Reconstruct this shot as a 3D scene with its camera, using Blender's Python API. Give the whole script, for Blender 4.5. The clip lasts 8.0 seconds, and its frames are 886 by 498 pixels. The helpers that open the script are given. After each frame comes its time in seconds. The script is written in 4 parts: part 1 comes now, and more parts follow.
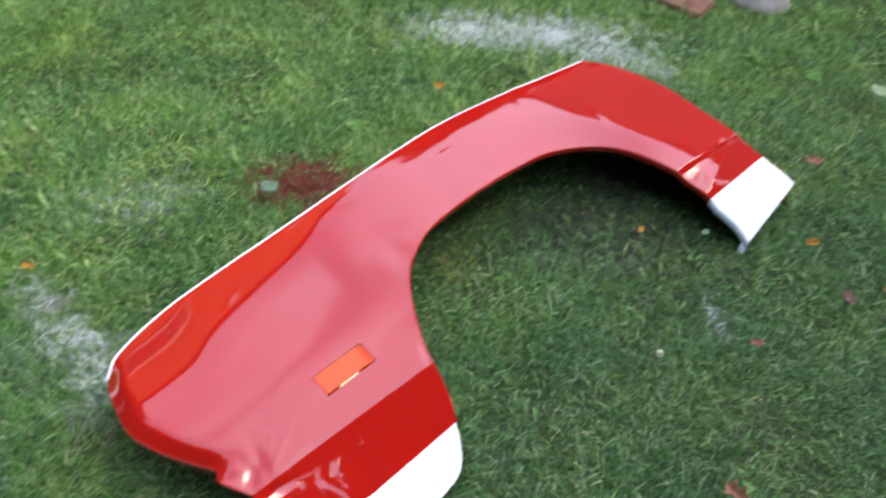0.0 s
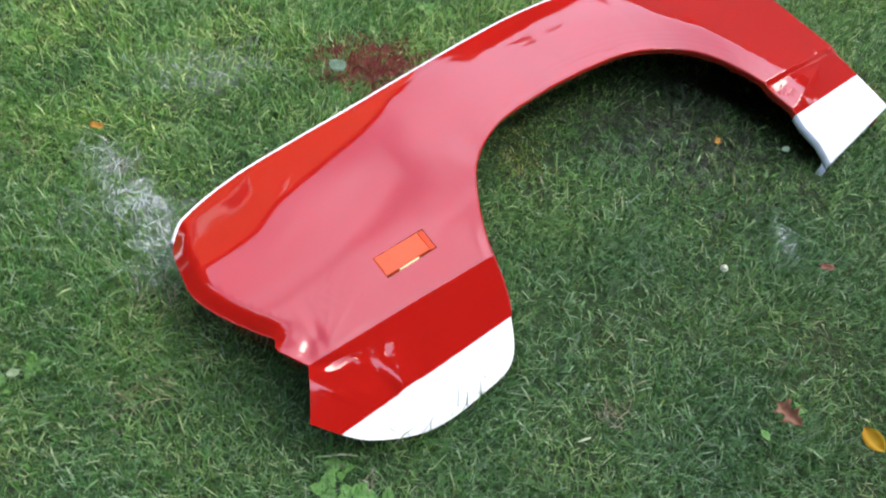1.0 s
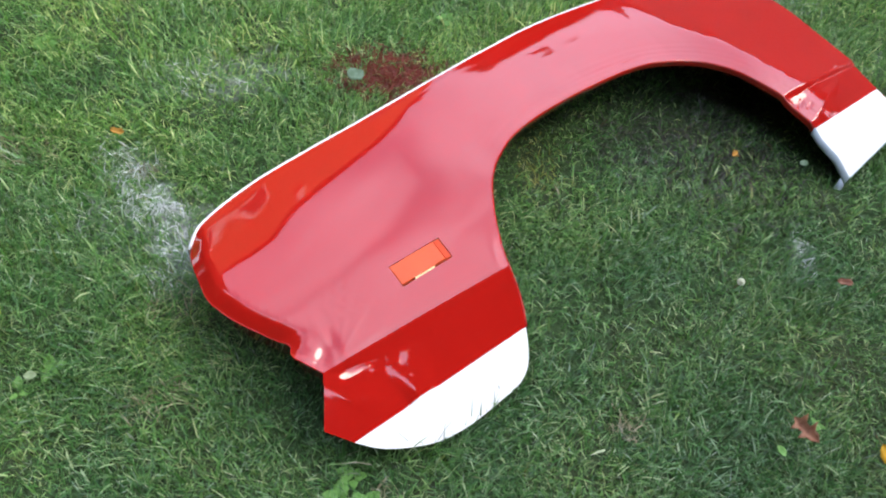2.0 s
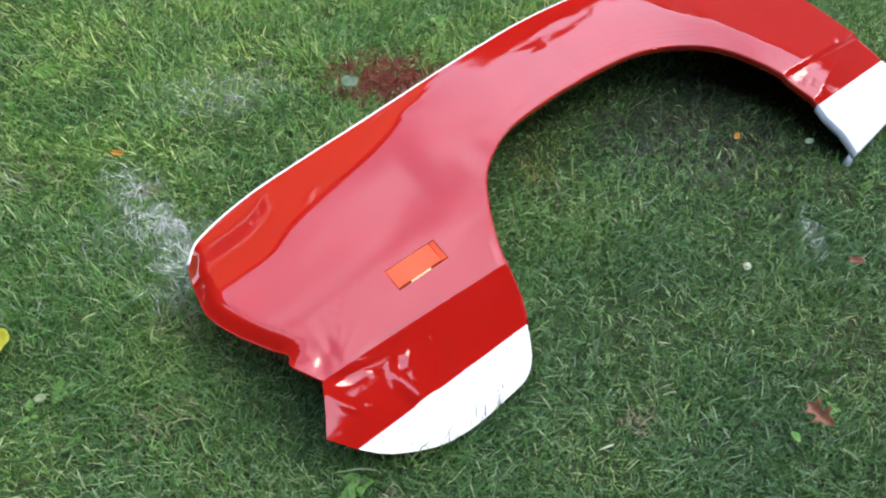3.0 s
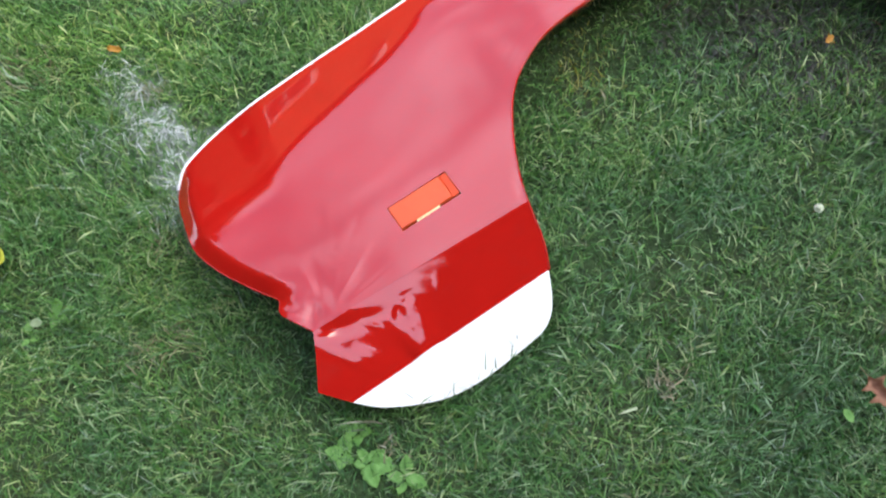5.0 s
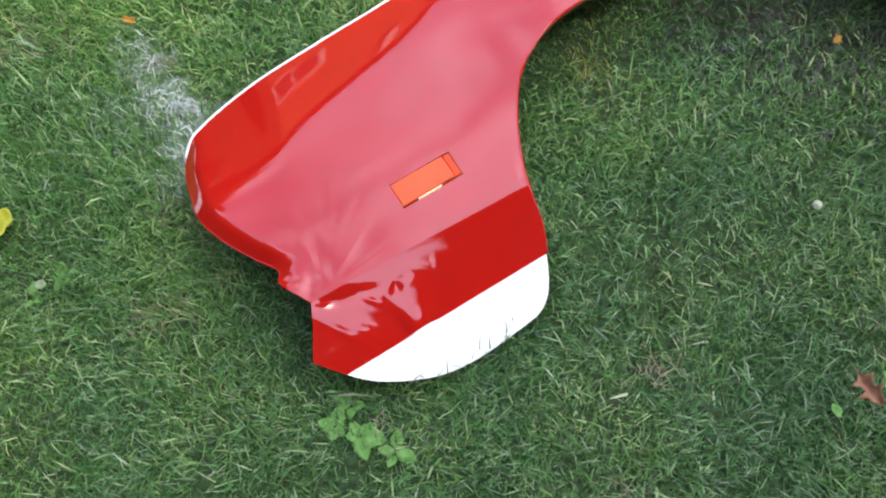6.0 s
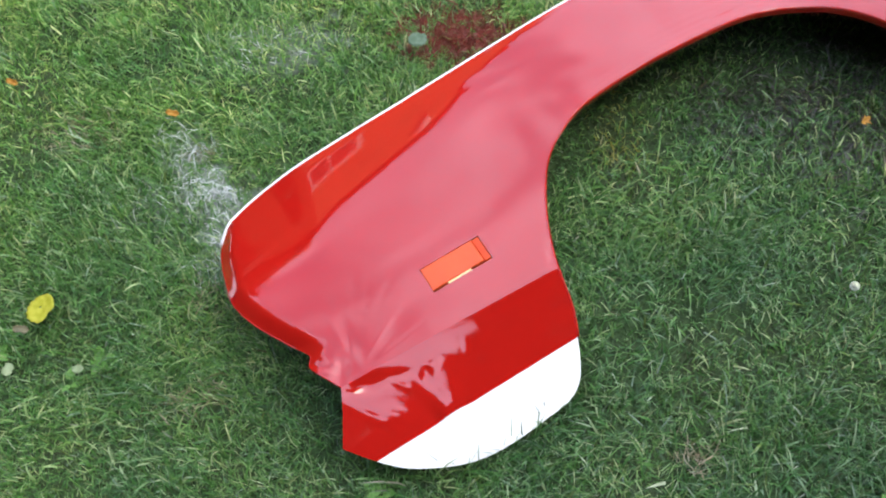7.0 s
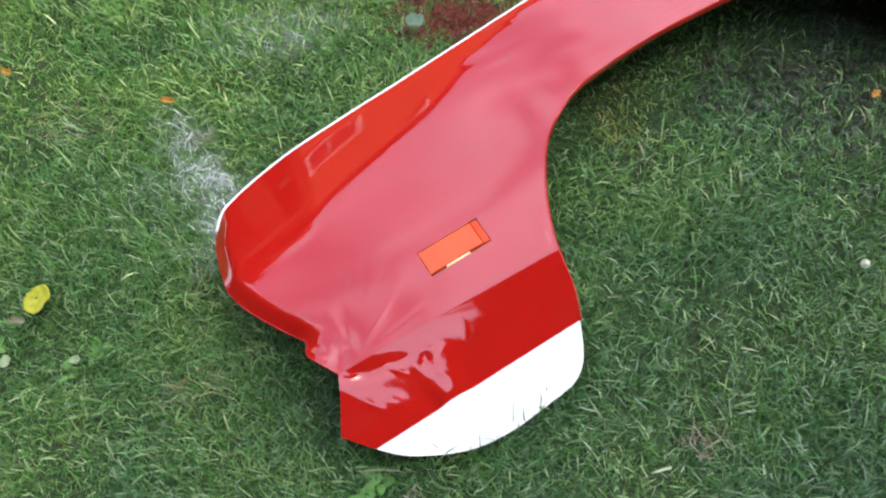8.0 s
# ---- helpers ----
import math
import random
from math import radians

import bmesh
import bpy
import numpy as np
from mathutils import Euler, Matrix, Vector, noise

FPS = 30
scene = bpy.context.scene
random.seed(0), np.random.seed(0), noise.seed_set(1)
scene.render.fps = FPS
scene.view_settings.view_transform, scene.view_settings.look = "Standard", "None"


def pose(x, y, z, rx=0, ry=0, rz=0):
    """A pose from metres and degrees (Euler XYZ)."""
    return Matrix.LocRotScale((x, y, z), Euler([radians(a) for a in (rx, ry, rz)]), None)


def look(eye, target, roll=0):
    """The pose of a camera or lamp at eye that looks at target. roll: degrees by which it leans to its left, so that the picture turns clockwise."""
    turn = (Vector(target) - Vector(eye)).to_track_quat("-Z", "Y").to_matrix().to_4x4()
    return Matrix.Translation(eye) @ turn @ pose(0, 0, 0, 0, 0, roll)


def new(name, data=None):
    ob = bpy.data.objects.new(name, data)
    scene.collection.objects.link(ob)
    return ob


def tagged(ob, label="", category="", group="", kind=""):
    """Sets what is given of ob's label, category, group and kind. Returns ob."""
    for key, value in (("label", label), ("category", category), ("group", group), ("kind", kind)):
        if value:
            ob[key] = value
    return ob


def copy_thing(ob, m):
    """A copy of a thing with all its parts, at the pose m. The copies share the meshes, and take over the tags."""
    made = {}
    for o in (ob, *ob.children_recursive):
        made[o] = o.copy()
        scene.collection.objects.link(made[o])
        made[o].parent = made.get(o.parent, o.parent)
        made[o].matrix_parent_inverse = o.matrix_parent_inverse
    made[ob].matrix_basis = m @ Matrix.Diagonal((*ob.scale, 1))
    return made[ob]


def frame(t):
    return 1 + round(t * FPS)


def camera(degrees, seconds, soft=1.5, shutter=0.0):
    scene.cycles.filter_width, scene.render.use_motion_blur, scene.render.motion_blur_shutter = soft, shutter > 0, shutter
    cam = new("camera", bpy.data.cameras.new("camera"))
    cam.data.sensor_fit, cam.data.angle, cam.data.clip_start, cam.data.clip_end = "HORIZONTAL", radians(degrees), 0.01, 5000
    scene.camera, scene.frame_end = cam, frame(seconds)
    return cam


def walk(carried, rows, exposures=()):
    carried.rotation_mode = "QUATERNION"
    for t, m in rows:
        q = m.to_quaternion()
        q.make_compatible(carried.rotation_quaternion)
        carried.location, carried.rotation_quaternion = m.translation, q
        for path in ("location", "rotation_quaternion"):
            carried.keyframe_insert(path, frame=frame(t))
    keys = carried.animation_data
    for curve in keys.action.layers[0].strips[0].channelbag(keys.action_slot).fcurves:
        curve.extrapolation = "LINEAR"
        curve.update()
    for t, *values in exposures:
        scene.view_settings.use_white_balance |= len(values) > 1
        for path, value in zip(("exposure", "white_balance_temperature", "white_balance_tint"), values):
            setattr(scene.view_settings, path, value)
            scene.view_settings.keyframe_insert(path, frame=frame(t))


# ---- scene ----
cam = camera(60.0, 8.0, soft=2.1, shutter=0.3)
PATH = [
    (0, (0.147, 0.284, 1.156), (0.092, 1.581, -0.366), 5.3),
    (0.1, (0.142, 0.281, 1.152), (0.013, 1.508, -0.423), 3.6),
    (0.2, (0.130, 0.275, 1.139), (-0.057, 1.395, -0.507), 2.6),
    (0.3, (0.124, 0.271, 1.131), (-0.046, 1.386, -0.521), 4.8),
    (0.4, (0.116, 0.269, 1.125), (-0.000, 1.376, -0.537), 8.6),
    (0.5, (0.113, 0.268, 1.122), (-0.003, 1.360, -0.549), 8.5),
    (0.6, (0.110, 0.262, 1.126), (-0.035, 1.415, -0.502), 8.8),
    (0.7, (0.110, 0.262, 1.128), (-0.068, 1.404, -0.505), 7.2),
    (0.8, (0.116, 0.265, 1.124), (-0.018, 1.367, -0.540), 8.0),
    (0.9, (0.117, 0.265, 1.121), (-0.006, 1.345, -0.558), 7.5),
    (1, (0.117, 0.270, 1.120), (-0.010, 1.359, -0.552), 6.9),
    (1.1, (0.117, 0.269, 1.119), (-0.010, 1.375, -0.542), 6.2),
    (1.2, (0.118, 0.273, 1.123), (-0.019, 1.379, -0.538), 5.3),
    (1.3, (0.116, 0.271, 1.124), (-0.032, 1.392, -0.526), 4.9),
    (1.4, (0.114, 0.271, 1.123), (-0.052, 1.397, -0.522), 4.7),
    (1.5, (0.112, 0.274, 1.122), (-0.040, 1.382, -0.536), 5.3),
    (1.6, (0.112, 0.271, 1.120), (-0.049, 1.372, -0.542), 5.7),
    (1.7, (0.112, 0.272, 1.119), (-0.053, 1.359, -0.551), 5.6),
    (1.8, (0.111, 0.269, 1.118), (-0.050, 1.364, -0.547), 6.2),
    (1.9, (0.111, 0.268, 1.118), (-0.046, 1.368, -0.545), 6.5),
    (2, (0.112, 0.268, 1.120), (-0.052, 1.370, -0.541), 6.2),
    (2.1, (0.117, 0.264, 1.118), (-0.035, 1.363, -0.546), 6.8),
    (2.2, (0.117, 0.262, 1.119), (-0.060, 1.373, -0.534), 5.5),
    (3.3, (0.196, 0.314, 1.110), (-0.065, 1.375, -0.565), -2.2),
    (3.4, (0.203, 0.333, 1.100), (-0.067, 1.338, -0.608), -3.3),
    (3.5, (0.207, 0.348, 1.095), (-0.081, 1.337, -0.620), -4.8),
    (3.6, (0.216, 0.364, 1.086), (-0.115, 1.340, -0.628), -7.4),
    (3.7, (0.218, 0.372, 1.079), (-0.129, 1.331, -0.641), -7.9),
    (3.8, (0.226, 0.386, 1.071), (-0.127, 1.324, -0.660), -8.3),
    (3.9, (0.231, 0.396, 1.066), (-0.124, 1.319, -0.672), -8.8),
    (4, (0.237, 0.415, 1.062), (-0.137, 1.303, -0.691), -10.3),
    (4.1, (0.239, 0.422, 1.058), (-0.135, 1.285, -0.707), -10.0),
    (4.2, (0.236, 0.435, 1.062), (-0.133, 1.296, -0.705), -8.6),
    (4.3, (0.240, 0.442, 1.064), (-0.195, 1.346, -0.666), -10.5),
    (4.4, (0.235, 0.449, 1.063), (-0.244, 1.294, -0.685), -12.6),
    (4.5, (0.230, 0.463, 1.066), (-0.239, 1.265, -0.705), -12.7),
    (4.6, (0.228, 0.465, 1.062), (-0.269, 1.219, -0.723), -15.6),
    (4.7, (0.227, 0.471, 1.060), (-0.243, 1.145, -0.763), -17.4),
    (4.8, (0.223, 0.478, 1.059), (-0.214, 1.140, -0.777), -17.0),
    (4.9, (0.221, 0.481, 1.057), (-0.214, 1.172, -0.769), -16.2),
    (5, (0.219, 0.488, 1.053), (-0.151, 1.178, -0.787), -12.5),
    (5.1, (0.219, 0.483, 1.053), (-0.172, 1.139, -0.795), -15.1),
    (5.2, (0.213, 0.481, 1.054), (-0.125, 1.137, -0.805), -10.4),
    (6.3, (0.243, 0.461, 1.055), (-0.207, 1.181, -0.756), -13.1),
    (6.4, (0.240, 0.461, 1.062), (-0.259, 1.200, -0.728), -14.9),
    (6.5, (0.240, 0.462, 1.062), (-0.252, 1.217, -0.723), -14.0),
    (6.6, (0.240, 0.461, 1.063), (-0.265, 1.239, -0.709), -14.5),
    (6.7, (0.241, 0.461, 1.063), (-0.275, 1.244, -0.704), -14.8),
    (6.8, (0.245, 0.466, 1.062), (-0.283, 1.282, -0.685), -14.6),
    (6.9, (0.246, 0.466, 1.059), (-0.287, 1.292, -0.683), -14.5),
    (7, (0.245, 0.470, 1.061), (-0.282, 1.296, -0.682), -14.2),
    (7.1, (0.250, 0.470, 1.060), (-0.285, 1.295, -0.682), -14.7),
    (7.2, (0.250, 0.473, 1.057), (-0.273, 1.283, -0.695), -14.7),
    (7.3, (0.252, 0.473, 1.056), (-0.276, 1.295, -0.689), -14.7),
    (7.4, (0.257, 0.477, 1.054), (-0.271, 1.292, -0.695), -15.3),
    (7.5, (0.258, 0.478, 1.051), (-0.275, 1.282, -0.701), -15.9),
    (7.6, (0.260, 0.477, 1.049), (-0.264, 1.270, -0.710), -15.7),
    (7.7, (0.259, 0.473, 1.047), (-0.262, 1.268, -0.713), -15.4),
    (7.8, (0.262, 0.471, 1.044), (-0.257, 1.259, -0.719), -15.1),
    (7.9, (0.262, 0.474, 1.041), (-0.273, 1.262, -0.718), -16.2),
    (8, (0.257, 0.478, 1.034), (-0.289, 1.272, -0.719), -16.8),
]
walk(cam, [(t, look(eye, target, roll)) for t, eye, target, roll in PATH], exposures=[(0.0, 2.43), (8.0, 2.43)])

# ---- light ----
SUN_DIR = Vector((0.68, 0.06, 0.73)).normalized()
world = bpy.data.worlds.new("overcast_sky")
scene.world = world
world.use_nodes = True
wn, wl = world.node_tree.nodes, world.node_tree.links
wn.clear()
w_out = wn.new("ShaderNodeOutputWorld")
w_bg = wn.new("ShaderNodeBackground")
w_sky = wn.new("ShaderNodeTexSky")
w_sky.sky_type = "NISHITA"
w_sky.sun_disc = False
w_sky.sun_elevation = math.asin(SUN_DIR.z)
w_sky.sun_rotation = math.atan2(SUN_DIR.x, SUN_DIR.y)
w_sky.air_density, w_sky.dust_density = 1.0, 1.8
w_sat = wn.new("ShaderNodeHueSaturation")
w_sat.inputs["Saturation"].default_value = 0.75
w_tc = wn.new("ShaderNodeTexCoord")
w_noise = wn.new("ShaderNodeTexNoise")
w_noise.inputs["Scale"].default_value = 2.0
w_noise.inputs["Detail"].default_value = 7.0
w_noise.inputs["Distortion"].default_value = 1.6
w_ramp = wn.new("ShaderNodeMapRange")
w_ramp.inputs["From Min"].default_value, w_ramp.inputs["From Max"].default_value = 0.34, 0.64
w_mul = wn.new("ShaderNodeMixRGB")
w_mul.blend_type = "MULTIPLY"
w_mul.inputs[0].default_value = 1.0
wl.new(w_sky.outputs[0], w_sat.inputs["Color"])
w_drift = wn.new("ShaderNodeMapping")
w_drift.inputs["Location"].default_value = (-0.5, 3.3, -4.7)
wl.new(w_tc.outputs["Generated"], w_drift.inputs["Vector"])
wl.new(w_drift.outputs[0], w_noise.inputs["Vector"])
# thin blue gaps between bright clouds
w_cloud = wn.new("ShaderNodeMixRGB")
w_cloud.inputs[1].default_value, w_cloud.inputs[2].default_value = (0.55, 0.61, 0.72, 1), (1.44, 1.44, 1.40, 1)
wl.new(w_noise.outputs[0], w_ramp.inputs["Value"])
w_even = wn.new("ShaderNodeMixRGB")
w_even.inputs[0].default_value = 0.40
w_even.inputs[2].default_value = (4.8, 5.1, 6.8, 1)
wl.new(w_sat.outputs[0], w_even.inputs[1])
wl.new(w_even.outputs[0], w_mul.inputs[1])
wl.new(w_ramp.outputs[0], w_cloud.inputs[0])
wl.new(w_cloud.outputs[0], w_mul.inputs[2])
wl.new(w_mul.outputs[0], w_bg.inputs["Color"])
w_bg.inputs["Strength"].default_value = 0.140
wl.new(w_bg.outputs[0], w_out.inputs["Surface"])

sun = new("sun", bpy.data.lights.new("sun", "SUN"))
sun.data.energy, sun.data.angle, sun.data.color = 0.95, radians(40), (1.0, 0.91, 0.74)
sun.matrix_world = look(SUN_DIR * 30, (0, 0, 0))


# ---- materials ----
def material(name):
    m = bpy.data.materials.new(name)
    m.use_nodes = True
    nt = m.node_tree
    return m, nt, nt.nodes["Principled BSDF"], nt.nodes["Material Output"]


def node(nt, kind, **values):
    n = nt.nodes.new(kind)
    for key, value in values.items():
        n.inputs[key.replace("_", " ")].default_value = value
    return n


def mixed(nt, a, b, factor, mode="MIX"):
    n = nt.nodes.new("ShaderNodeMixRGB")
    n.blend_type = mode
    for slot, value in zip((0, 1, 2), (factor, a, b)):
        if isinstance(value, bpy.types.NodeSocket):
            nt.links.new(value, n.inputs[slot])
        else:
            n.inputs[slot].default_value = value if slot == 0 else (*value, 1)
    return n.outputs[0]


def ramped(nt, value, lo, hi, a=0.0, b=1.0):
    n = node(nt, "ShaderNodeMapRange", From_Min=lo, From_Max=hi, To_Min=a, To_Max=b)
    nt.links.new(value, n.inputs["Value"])
    return n.outputs[0]


def noisy(nt, vector, scale, detail=3.0, distortion=0.0):
    n = node(nt, "ShaderNodeTexNoise", Scale=scale, Detail=detail, Distortion=distortion)
    nt.links.new(vector, n.inputs["Vector"])
    return n.outputs[0]


def bumped(nt, bsdf, height, strength, distance):
    n = node(nt, "ShaderNodeBump", Strength=strength, Distance=distance)
    nt.links.new(height, n.inputs["Height"])
    nt.links.new(n.outputs[0], bsdf.inputs["Normal"])


def paint(name, colour, rough, coat, peel):
    m, nt, p, _ = material(name)
    pos = nt.nodes.new("ShaderNodeNewGeometry").outputs["Position"]
    tone = ramped(nt, noisy(nt, pos, 7.0, 3.0), 0.3, 0.7)
    dark = tuple(c * 0.90 for c in colour)
    nt.links.new(mixed(nt, dark, colour, tone), p.inputs["Base Color"])
    nt.links.new(ramped(nt, noisy(nt, pos, 45.0, 3.0), 0.3, 0.7, rough * 0.8, rough * 1.3), p.inputs["Roughness"])
    p.inputs["Coat Weight"].default_value = coat
    p.inputs["Specular IOR Level"].default_value = 0.46
    p.inputs["Coat Roughness"].default_value = 0.03
    p.inputs["Coat IOR"].default_value = 1.5
    bumped(nt, p, noisy(nt, pos, 260.0, 2.0), peel, 0.0006)
    return m


RED = paint("red_paint", (0.39, 0.0090, 0.0058), 0.05, 0.38, 0.03)
WHITE = paint("white_paint", (0.94, 0.94, 0.92), 0.25, 0.0, 0.05)


def plain(name, colour, rough=0.6, spread=0.25, scale=60.0, metal=0.0, gloss=0.5):
    m, nt, p, _ = material(name)
    pos = nt.nodes.new("ShaderNodeNewGeometry").outputs["Position"]
    tone = ramped(nt, noisy(nt, pos, scale, 4.0), 0.3, 0.7)
    nt.links.new(mixed(nt, tuple(c * (1 - spread) for c in colour), tuple(min(1, c * (1 + spread)) for c in colour), tone), p.inputs["Base Color"])
    p.inputs["Roughness"].default_value, p.inputs["Metallic"].default_value = rough, metal
    p.inputs["Specular IOR Level"].default_value = gloss
    bumped(nt, p, noisy(nt, pos, scale * 3), 0.3, 0.001)
    return m


PRIMER = plain("dark_primer", (0.070, 0.062, 0.060), 0.75)
# blue-grey for the lips folded down from the rear white band
GREYWHITE = plain("grey_white_edge", (0.40, 0.47, 0.54), 0.5, 0.12)
BLACK = plain("dark_gasket", (0.050, 0.014, 0.010), 0.6)
AMBER = plain("amber_plastic", (0.66, 0.082, 0.018), 0.42, 0.08, 30.0, gloss=0.3)
AMBER_DARK = plain("dark_amber_plastic", (0.60, 0.062, 0.016), 0.5, 0.1, 30.0, gloss=0.2)
CREAM = plain("cream_plastic", (0.75, 0.62, 0.30), 0.4, 0.1)

# spots on the lawn, the white and red ones overspray: x, y, radius along x, radius along y, turn in degrees
WHITE_SPOTS = [
    (-0.535, 0.985, 0.070, 0.040, -40, 0.48), (-0.60, 1.03, 0.090, 0.045, -40, 0.34), (-0.455, 0.915, 0.046, 0.080, 20, 0.36), (-0.57, 0.94, 0.11, 0.06, 10, 0.10),
    (0.25, 2.10, 0.30, 0.075, 5, 0.66), (0.46, 2.04, 0.16, 0.08, -20, 0.52), (-0.56, 1.33, 0.12, 0.07, 20, 0.17),
    (0.645, 1.20, 0.020, 0.06, 12, 0.26),
]
# greyed blades, with the wheel arch's deep shade painted in as well
GREY_SHADE_SPOTS = [(0.40, 1.46, 0.24, 0.11, 30, 0.80), (0.52, 1.39, 0.16, 0.12, 20, 0.68), (0.47, 1.55, 0.26, 0.07, 25, 0.85)]
YELLOW_SPOTS = [(0.125, 1.30, 0.055, 0.075, 20, 0.48)]
TAN_SPOTS = [(0.352, 0.780, 0.030, 0.024, 20, 0.75), (0.020, 0.588, 0.020, 0.016, 0, 0.60), (-0.585, 1.045, 0.030, 0.018, 10, 0.70), (-0.36, 0.63, 0.060, 0.030, 30, 0.34),
             (-0.43, 0.80, 0.050, 0.040, 60, 0.36), (0.36, 0.60, 0.050, 0.030, 10, 0.30), (-0.85, 1.02, 0.090, 0.050, 20, 0.30)]
RED_SPOTS = [(-0.215, 1.43, 0.11, 0.070, 10, 1.0), (-0.14, 1.385, 0.075, 0.045, 30, 0.9)]


def spots_mask(nt, pos, spots, rough):
    """A soft mask, ragged by noise, that is 1 in the middle of each spot."""
    total = None
    for x, y, a, b, turn, power in spots:
        mp = nt.nodes.new("ShaderNodeMapping")
        mp.vector_type = "TEXTURE"
        mp.inputs["Location"].default_value = (x, y, 0)
        mp.inputs["Rotation"].default_value = (0, 0, radians(turn))
        mp.inputs["Scale"].default_value = (a, b, 4.0)
        nt.links.new(pos, mp.inputs["Vector"])
        ln = nt.nodes.new("ShaderNodeVectorMath")
        ln.operation = "LENGTH"
        nt.links.new(mp.outputs[0], ln.inputs[0])
        add = nt.nodes.new("ShaderNodeMath")
        add.operation = "ADD"
        nt.links.new(ln.outputs["Value"], add.inputs[0])
        nt.links.new(rough, add.inputs[1])
        f = ramped(nt, add.outputs[0], 1.5, 0.35, 0.0, power)
        if total is None:
            total = f
        else:
            mx = nt.nodes.new("ShaderNodeMath")
            mx.operation = "MAXIMUM"
            nt.links.new(total, mx.inputs[0])
            nt.links.new(f, mx.inputs[1])
            total = mx.outputs[0]
    return total


def by_blade(nt, rnd, spin, mask):
    """Turns a soft mask into one that catches some blades whole and misses others."""
    a = nt.nodes.new("ShaderNodeMath")
    a.operation = "MULTIPLY"
    a.inputs[1].default_value = spin
    nt.links.new(rnd, a.inputs[0])
    b = nt.nodes.new("ShaderNodeMath")
    b.operation = "FRACT"
    nt.links.new(a.outputs[0], b.inputs[0])
    c = nt.nodes.new("ShaderNodeMath")
    c.operation = "SUBTRACT"
    nt.links.new(mask, c.inputs[0])
    nt.links.new(b.outputs[0], c.inputs[1])
    return ramped(nt, c.outputs[0], -0.06, 0.14)


def lawn_material(name, blades):
    m, nt, p, out = material(name)
    geo = nt.nodes.new("ShaderNodeNewGeometry")
    pos = geo.outputs["Position"]
    broad = ramped(nt, noisy(nt, pos, 4.6, 5.0), 0.36, 0.64)
    sep = nt.nodes.new("ShaderNodeSeparateXYZ")
    nt.links.new(pos, sep.inputs[0])
    # tint runs from paler at the far left to darker at the near right
    toned = nt.nodes.new("ShaderNodeMath")
    toned.operation = "SUBTRACT"
    nt.links.new(ramped(nt, noisy(nt, pos, 1.7, 3.0), 0.3, 0.7, -0.45, 0.45), toned.inputs[0])
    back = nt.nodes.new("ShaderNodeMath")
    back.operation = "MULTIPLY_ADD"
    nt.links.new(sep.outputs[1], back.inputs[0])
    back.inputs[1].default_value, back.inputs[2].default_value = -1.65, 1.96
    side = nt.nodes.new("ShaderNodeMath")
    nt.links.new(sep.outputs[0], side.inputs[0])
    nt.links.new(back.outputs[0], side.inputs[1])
    nt.links.new(side.outputs[0], toned.inputs[1])
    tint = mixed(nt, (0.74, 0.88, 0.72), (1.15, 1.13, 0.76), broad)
    tint = mixed(nt, tint, mixed(nt, (0.73, 0.80, 0.72), (1.20, 1.21, 0.88), ramped(nt, toned.outputs[0], -0.8, 0.8)), 1.0, "MULTIPLY")
    if blades:
        rnd = geo.outputs["Random Per Island"]
        ramp = nt.nodes.new("ShaderNodeValToRGB")
        # the palest stops hold dry straw and also sky sheen put in as colour
        stops = [(0.0, (0.030, 0.088, 0.026)), (0.30, (0.064, 0.172, 0.050)), (0.62, (0.108, 0.252, 0.076)),
                 (0.81, (0.190, 0.335, 0.125)), (0.91, (0.315, 0.425, 0.255)), (1.0, (0.540, 0.570, 0.430))]
        ramp.color_ramp.elements[0].position, ramp.color_ramp.elements[0].color = stops[0][0], (*stops[0][1], 1)
        ramp.color_ramp.elements[1].position, ramp.color_ramp.elements[1].color = stops[-1][0], (*stops[-1][1], 1)
        for at, c in stops[1:-1]:
            ramp.color_ramp.elements.new(at).color = (*c, 1)
        nt.links.new(rnd, ramp.inputs[0])
        base = ramp.outputs[0]
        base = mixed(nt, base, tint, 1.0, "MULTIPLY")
    else:
        fine = ramped(nt, noisy(nt, pos, 90.0, 6.0), 0.3, 0.7)
        a = mixed(nt, (0.016, 0.030, 0.010), (0.045, 0.085, 0.028), fine)
        base = mixed(nt, a, (0.052, 0.056, 0.028), ramped(nt, broad, 0.5, 1.0, 0.0, 0.5))
        off = nt.nodes.new("ShaderNodeVectorMath")
        off.operation = "DISTANCE"
        off.inputs[1].default_value = (0.05, 1.4, 0.0)
        nt.links.new(pos, off.inputs[0])
        # distant lawn as flat colour, the shade between its blades mixed in
        far = mixed(nt, (0.015, 0.030, 0.010), (0.078, 0.128, 0.044), ramped(nt, noisy(nt, pos, 55.0, 6.0), 0.32, 0.68))
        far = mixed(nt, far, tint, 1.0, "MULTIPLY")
        base = mixed(nt, base, far, ramped(nt, off.outputs["Value"], 1.25, 1.9))
    ragged = ramped(nt, noisy(nt, pos, 34.0, 4.0), 0.28, 0.72, -0.6, 0.7)
    wm = spots_mask(nt, pos, WHITE_SPOTS, ragged)
    rm = spots_mask(nt, pos, RED_SPOTS, ragged)
    if blades:
        gm = by_blade(nt, rnd, 37.1, spots_mask(nt, pos, GREY_SHADE_SPOTS, ragged))
        ym = by_blade(nt, rnd, 71.9, spots_mask(nt, pos, YELLOW_SPOTS, ragged))
        # near-black grey: blade colour plus shade under the arch
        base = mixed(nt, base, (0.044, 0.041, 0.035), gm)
        base = mixed(nt, base, (0.24, 0.24, 0.035), ym)
